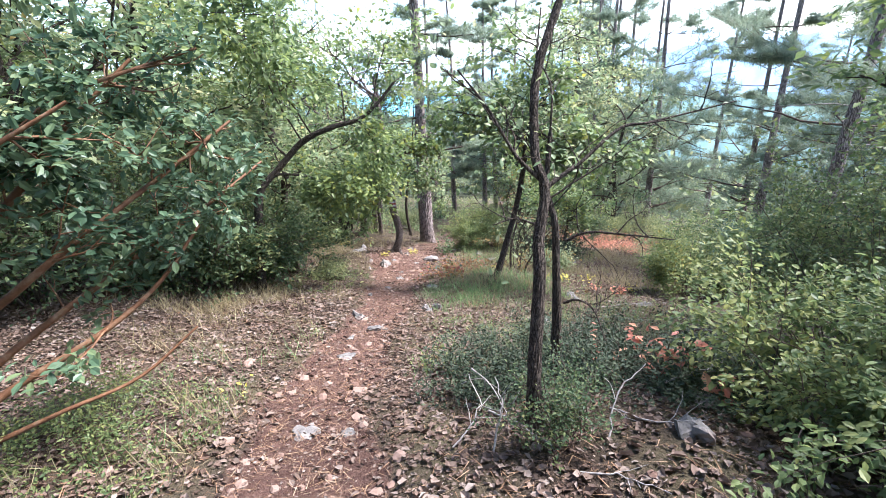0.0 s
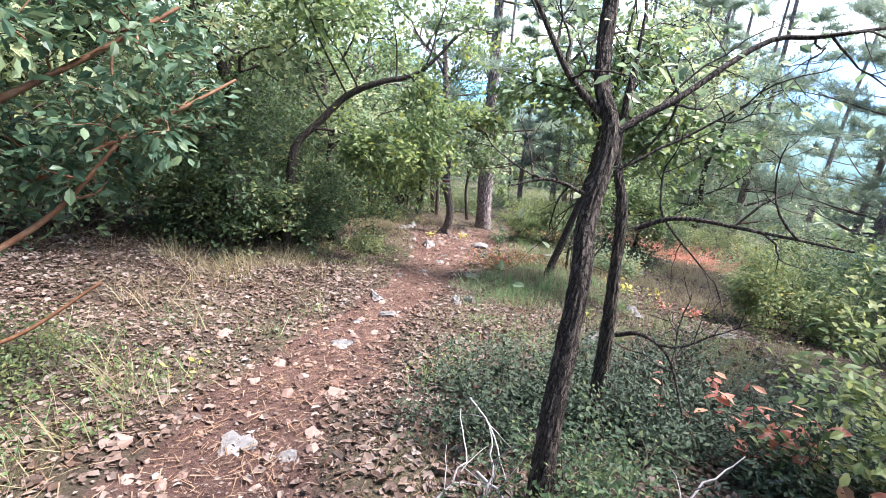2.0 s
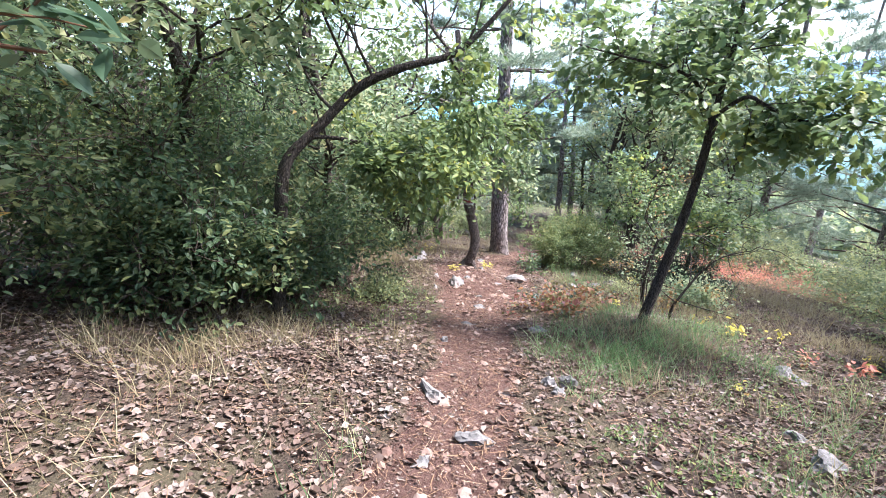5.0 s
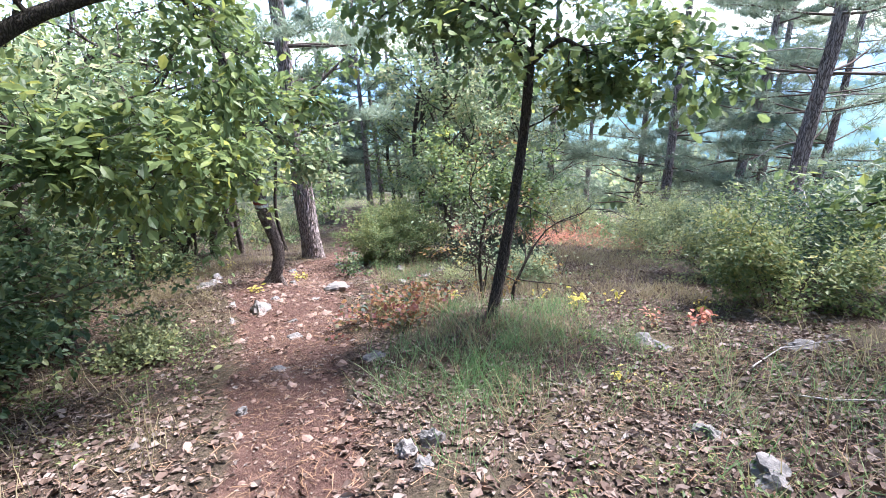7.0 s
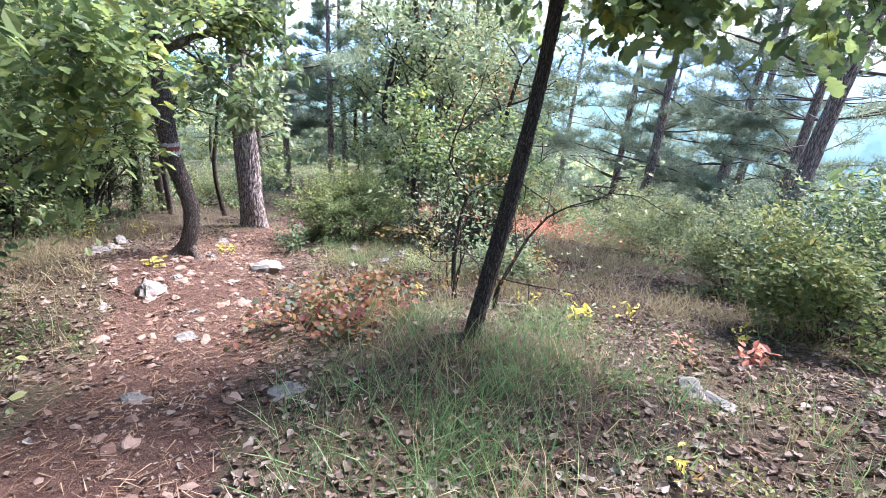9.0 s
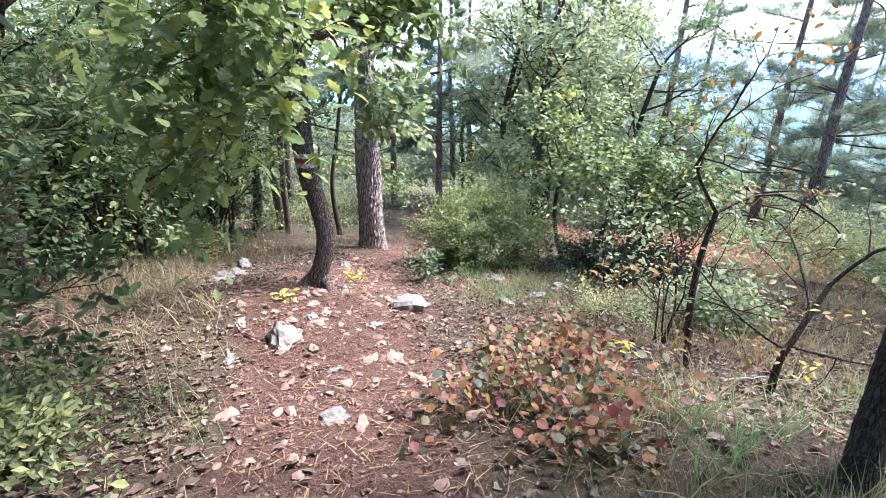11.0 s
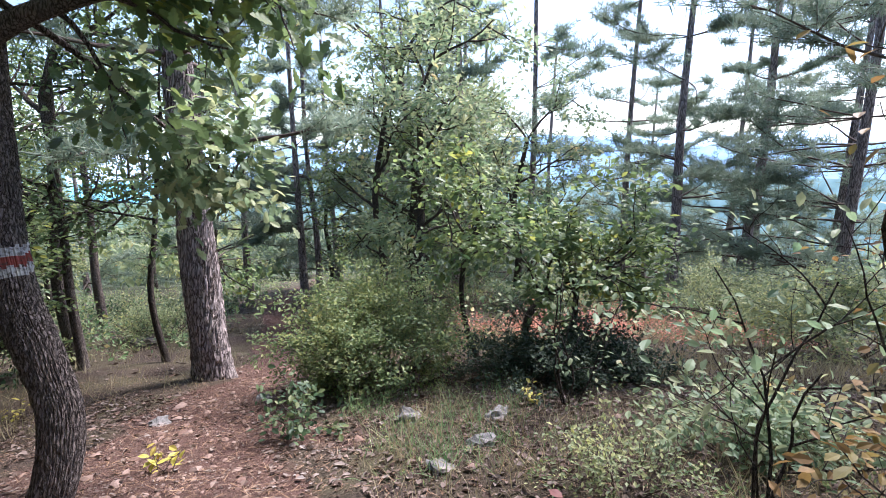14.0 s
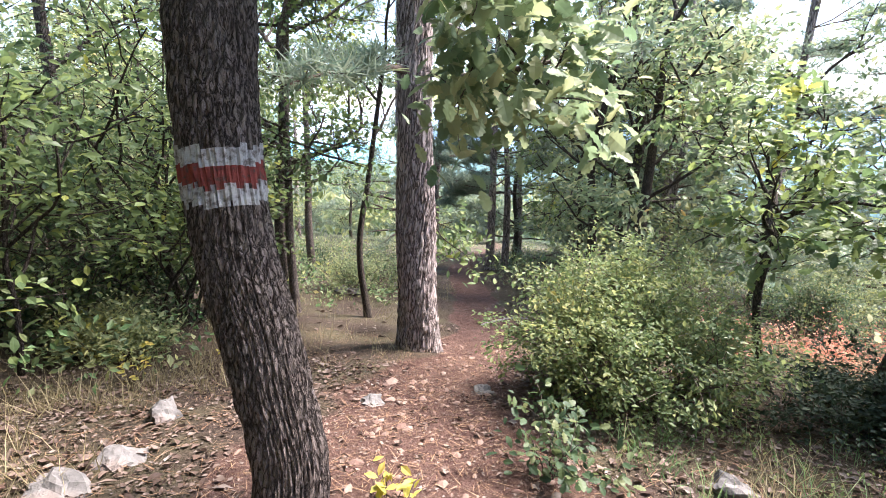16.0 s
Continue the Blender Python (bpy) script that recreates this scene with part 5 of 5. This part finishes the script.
# ---- showy plants ----
for x, y, ht, leaf, n, seed, size in (
        (1.05, 3.1, 0.52, RED_LEAF, 60, 501, 0.085), (1.3, 2.75, 0.30, RED_LEAF, 18, 502, 0.10), (0.8, 3.2, 0.45, RED_LEAF, 20, 503, 0.07), (1.3, 3.15, 0.48, RED_LEAF, 26, 504, 0.07),
        (1.95, 8.1, 0.2, RED_LEAF, 30, 505, 0.09), (1.6, 8.45, 0.2, RED_LEAF, 22, 506, 0.08), (1.3, 8.0, 0.16, RUST_LEAF, 16, 507, 0.07), (-0.75, 9.9, 0.2, YELLOW_LEAF, 18, 508, 0.08), (-0.35, 10.1, 0.2, YELLOW_LEAF, 16, 509, 0.08), (1.1, 9.3, 0.3, YELLOW_LEAF, 26, 510, 0.10), (1.6, 9.2, 0.22, YELLOW_LEAF, 16, 511, 0.08),
        (-2.87, 12.75, 0.22, YELLOW_LEAF, 34, 512, 0.075), (-3.2, 11.15, 0.18, YELLOW_LEAF, 16, 513, 0.085), (0.85, 9.9, 0.2, YELLOW_LEAF, 16, 514, 0.08), (-3.0, 8.2, 0.25, SHRUB_LIGHT, 16, 515, 0.08), (-0.75, 10.0, 0.22, RED_LEAF, 12, 523, 0.08), (-1.15, 9.95, 0.2, RED_LEAF, 8, 524, 0.07), (-0.9, 10.35, 0.24, SHRUB_DARK, 18, 525, 0.07), (-1.25, 9.25, 0.3, SHRUB_LIGHT, 20, 526, 0.06), (-4.2, 8.0, 0.3, SHRUB_LIGHT, 20, 516, 0.09), (0.4, 7.0, 0.2, YELLOW_LEAF, 12, 517, 0.06), (-5.6, 14.6, 0.35, YELLOW_LEAF, 40, 518, 0.07), (-4.9, 15.2, 0.3, YELLOW_LEAF, 30, 519, 0.07), (-2.3, 3.1, 0.2, YELLOW_LEAF, 14, 520, 0.05), (0.3, 13.1, 0.25, YELLOW_LEAF, 20, 521, 0.08), (2.3, 8.6, 0.25, YELLOW_LEAF, 20, 522, 0.07)):
    kind_ = {"red_leaf": "red-leaved smoke bush sprig", "rust_leaf": "rust-coloured low plant", "yellow_leaf": "yellowing low plant", "light_shrub_leaf": "light green low plant", "dark_shrub_leaf": "dark green low plant"}[leaf.name]
    sprig("low_plant", x, y, ht, kind_ + " in the leaf litter", seed, leaf, n, size, group="low plants")
for x, y, r, seed in ((-1.35, 9.1, 0.40, 531), (-1.0, 9.45, 0.32, 532), (-1.0, 10.2, 0.30, 533), (-0.65, 10.45, 0.22, 534)):
    shrub("smoke_bush", x, y, r, 0.22 if seed < 533 else 0.15, "low smoke bush turned rust and orange", seed, SMOKE_LEAF, 20, 2, 0.06, 0.06, LEAF_ROUND, level=1, kids=4, r=0.004, scatter=0.8, group="smoke bushes")
for x, y, r, seed in ((1.7, 16.6, 0.6, 541), (2.6, 16.0, 0.6, 542), (3.6, 15.6, 0.6, 543), (4.6, 17.0, 0.7, 544), (5.8, 15.2, 0.6, 546)):
    shrub("smoke_bush", x, y, r, 0.3, "low smoke bush turned red in the clearing", seed, RED_LEAF, 26, 3, 0.05, 0.05, LEAF_SMALL, level=1, kids=4, r=0.004, scatter=0.9, group="smoke bushes")


# ---- ground cover ----
def scatter(g, n, x0, x1, y0, y1):
    return g.uniform(x0, x1, n), g.uniform(y0, y1, n)


g = np.random.default_rng(601)


def lay(name, n, box, size, shape, material, label, keep, tilt=0.35, lift=0.008, long=1.0):
    x, y = scatter(g, n, *box)
    k = g.uniform(size=n) < keep(x, y)
    x, y = x[k], y[k]
    n = len(x)
    at = np.stack([x, y, land(x, y) + lift + g.uniform(0, 0.012, n)], 1)
    up = g.normal(0, tilt, (n, 3)) + (0, 0.28, 1)
    th = g.uniform(0, 6.283, n)
    h = Heap()
    way = np.stack([np.cos(th), np.sin(th), -0.28 * np.sin(th) + g.normal(0, 0.12, n)], 1)
    size = size * (0.4 + 1.3 * g.uniform(size=n) ** 2)
    pick = g.integers(len(shape), size=n)
    for k, form in enumerate(shape):
        q = pick == k
        leaves(h, form, at[q], way[q], up[q], size[q])
    return single(name, h.mesh(name), material, label, "leaf litter", kind="stuff")


def litter_near(x, y):
    """Leaves lie thick beside the trail and thin on it."""
    patch = 0.5 + 0.35 * wave(x, y, 1.7, 5.0)
    return np.clip((1 - 0.90 * trodden(x, y)) * (0.35 + 0.5 * patch) * (1 - 0.65 * np.exp(-((x + 0.5) ** 2 + (y - 8.0) ** 2) / 1.6)), 0.03, 1)


lay("leaf_litter", 108000, (-8.2, 2.6, 0.5, 7.5), 0.046, RAGGED, LITTER, "fallen dry brown oak leaves", litter_near, 0.5)
lay("leaf_litter", 62000, (-6.5, 4.0, 7.5, 15.5), 0.045, RAGGED, LITTER, "fallen dry brown oak leaves", litter_near)
lay("leaf_litter", 14000, (-10, 8.0, 12, 26), 0.075, [LEAF_SMALL], LITTER, "fallen dry leaves in the wood", litter_near)
SLIVER = (np.array([(0, -0.022, 0), (0, 0.022, 0), (1, 0, 0.02)]), np.array([(0, 1, 2)]))
lay("fallen_needles", 85000, (-6, 2.5, 0.5, 17), 0.10, [SLIVER], NEEDLE_DRY, "fallen pine needles and straw", lambda x, y: 0.5 + 0.5 * trodden(x, y), 0.2, 0.012)

_b = bmesh.new()
bmesh.ops.create_icosphere(_b, subdivisions=1, radius=1.0)
PEB_V = np.array([v.co[:] for v in _b.verts])
PEB_F = np.array([[v.index for v in f.verts] for f in _b.faces])
_b.free()
h = Heap()
x, y = scatter(g, 9000, -5, 2.0, 0.8, 17)
k = g.uniform(size=9000) < 0.08 + 0.75 * trodden(x, y) + 0.5 * np.exp(-((x + 2.6) ** 2 + (y - 10.7) ** 2) / 2)
x, y = x[k], y[k]
n = len(x)
s = 0.008 + 0.03 * g.uniform(size=n) ** 3
v = PEB_V[None] * (1 + g.normal(0, 0.2, (n, 12, 1))) * (s[:, None] * np.stack([g.uniform(0.8, 1.5, n), g.uniform(0.7, 1.2, n), g.uniform(0.4, 0.7, n)], 1))[:, None]
th = g.uniform(0, 6.28, n)[:, None]
v = np.stack([v[..., 0] * np.cos(th) - v[..., 1] * np.sin(th), v[..., 0] * np.sin(th) + v[..., 1] * np.cos(th), v[..., 2]], -1) + np.stack([x, y, land(x, y) + s * 0.2], 1)[:, None]
h.add(v, (PEB_F[None] + (np.arange(n) * 12)[:, None, None]).reshape(-1, 3))
single("pebbles", h.mesh("pebbles"), PEBBLE, "small pale stones on the trail", "stones", kind="stuff")


def grass(name, tufts, material, label, height, blades, spread_=0.06):
    h = Heap()
    c = np.repeat(np.array(tufts), blades, 0)
    n = len(c)
    p = c[:, :2] + g.normal(0, spread_, (n, 2))
    th = g.uniform(0, 6.283, n)
    way = np.stack([np.cos(th), np.sin(th), np.zeros(n)], 1)
    up = np.stack([g.normal(0, 0.45, n), g.normal(0, 0.45, n), np.ones(n)], 1)
    v, f = BLADE
    side = rows_of(np.cross(up, way))
    lean = np.cross(side, rows_of(up))
    size = (height * (0.35 + 1.3 * g.uniform(size=n) ** 2))[:, None, None]
    base = np.stack([p[:, 0], p[:, 1], land(p[:, 0], p[:, 1]) - 0.01], 1)
    out = base[:, None] + size * (v[None, :, :1] * side[:, None] * 0.8 + v[None, :, 1:2] * lean[:, None] * g.uniform(0.4, 2.2, n)[:, None, None] + v[None, :, 2:] * rows_of(up)[:, None])
    h.add(out, (f[None] + (np.arange(n) * len(v))[:, None, None]).reshape(-1, 3))
    return single(name, h.mesh(name), material, label, "grass", kind="stuff")


def tufts_in(n, x0, x1, y0, y1, thin=1.0, f=1.3, s=0.0):
    x, y = scatter(g, n, x0, x1, y0, y1)
    k = (trodden(x, y) < 0.25) & (g.uniform(size=n) < thin * np.clip(0.5 + 0.6 * wave(x, y, f, s), 0, 1))
    return np.stack([x[k], y[k]], 1)


grass("dry_grass", np.vstack([tufts_in(170, -5.6, -3.7, 5.1, 6.9), tufts_in(22, -4.6, -2.6, 3.0, 5.6), tufts_in(170, -6.2, -4.3, 11.5, 14.6), tufts_in(120, -5.6, -3.6, 9.0, 12.0), tufts_in(50, -4, -2, 1, 3.2), tufts_in(110, -4.4, -2.6, 6, 10), tufts_in(190, -0.9, 3.0, 4.6, 9), tufts_in(420, -1.5, 3.5, 9, 13.5), tufts_in(500, -9, 7, 15, 24), tufts_in(800, 2.4, 7.5, 9, 18), tufts_in(200, -7.5, -4.2, 12, 17), tufts_in(420, 0.8, 5.5, 14.5, 18)]),
      GRASS_DRY, "tufts of pale dry grass", 0.23, 24, 0.10)
grass("green_grass", np.vstack([tufts_in(400, -1.5, 1.0, 6.9, 9.6, 0.9, 2.1, 2.0), tufts_in(60, -3.7, -2.9, 7.5, 9.5), tufts_in(260, -1.2, 2.2, 5.2, 8.0, 0.7), tufts_in(110, -1.4, 0.5, 11.5, 14), tufts_in(50, -2.5, -2.0, 3.6, 5.2), tufts_in(90, -3.5, -2.2, 1.5, 4.0, 0.6), tufts_in(120, 0.0, 2.5, 12.0, 16, 0.7), tufts_in(60, -1.2, 0.2, 3.6, 5.4, 0.5)]),
      GRASS_GREEN, "tufts of green and yellowing grass", 0.19, 26, 0.09)


def stick(pts, r, seed, label="grey dead stick on the ground"):
    h = Heap()
    gg = np.random.default_rng(seed)
    line = curve([np.array(on(px, py, pz)) for px, py, pz in pts], 12)
    tube(h, line + gg.normal(0, 0.006, line.shape), np.linspace(r, r * 0.4, 12), 6)
    for k in range(3):
        i = gg.integers(3, 10)
        tw = wander(gg, line[i], line[i + 1] - line[i] + gg.normal(0, 0.05, 3), 0.2, 4, 0.3)
        tube(h, tw, np.linspace(r * 0.5, r * 0.2, 5), 4)
    return single("stick", h.mesh("stick", True), DEADWOOD, label, "stick", "sticks")


for pts, r, seed in (([(-0.1, 2.2, 0.02), (-0.06, 2.35, 0.25), (-0.1, 2.5, 0.42)], 0.007, 711), ([(-0.35, 2.3, 0.02), (-0.2, 2.5, 0.2), (-0.3, 2.8, 0.33)], 0.006, 712), ([(0.55, 2.2, 0.02), (0.62, 2.4, 0.2), (0.8, 2.55, 0.3)], 0.006, 713), ([(-0.15, 2.55, 0.14), (0.05, 2.35, 0.1), (0.25, 2.15, 0.03)], 0.008, 701), ([(1.0, 2.75, 0.12), (1.2, 2.85, 0.2), (1.45, 3.0, 0.3)], 0.008, 702), ([(0.35, 1.95, 0.02), (0.55, 1.9, 0.03), (0.75, 1.8, 0.02)], 0.006, 703), ([(0.6, 2.5, 0.02), (0.8, 2.3, 0.03), (1.1, 2.35, 0.05)], 0.006, 704),
                     ([(-0.3, 3.0, 0.3), (-0.15, 2.85, 0.2), (-0.02, 2.6, 0.06)], 0.007, 705), ([(0.05, 9.6, 0.02), (0.4, 9.75, 0.03), (0.8, 9.7, 0.02)], 0.007, 706), ([(1.4, 6.9, 0.03), (1.9, 7.1, 0.06), (2.4, 7.0, 0.1)], 0.008, 707), ([(-2.2, 18.0, 0.02), (-1.8, 18.2, 0.03), (-1.4, 18.3, 0.02)], 0.02, 708), ([(1.3, 6.4, 0.03), (1.8, 6.2, 0.03), (2.3, 6.3, 0.06)], 0.007, 709)):
    stick(pts, r, seed)

lay("leaf_crumbs", 60000, (-5.5, 1.0, 0.5, 16), 0.022, [LEAF_SMALL], LITTER, "crumbled leaves and bark on the trail", lambda x, y: 0.15 + 0.85 * trodden(x, y), 0.5, 0.006)
WEED = np.vstack([np.stack([*scatter(g, 100, -3.6, -1.95, 1.0, 3.0)], 1), np.stack([*scatter(g, 60, -0.9, 0.3, 3.4, 6.0)], 1), np.stack([*scatter(g, 110, 0.2, 3.0, 5.0, 9.0)], 1), np.stack([*scatter(g, 70, -4.4, -2.9, 6.5, 9.5)], 1), np.stack([*scatter(g, 90, -1.4, 2.5, 10.5, 14.0)], 1)])
WEED = WEED[trodden(WEED[:, 0], WEED[:, 1]) < 0.2]
clumps("weeds", np.column_stack([WEED, g.uniform(0.4, 1.3, len(WEED)), np.zeros(len(WEED))]), 0.10, 0.14, 26, LEAF_SMALL, 0.032, SHRUB_MID, "small green weeds in the litter", "weeds", 801)
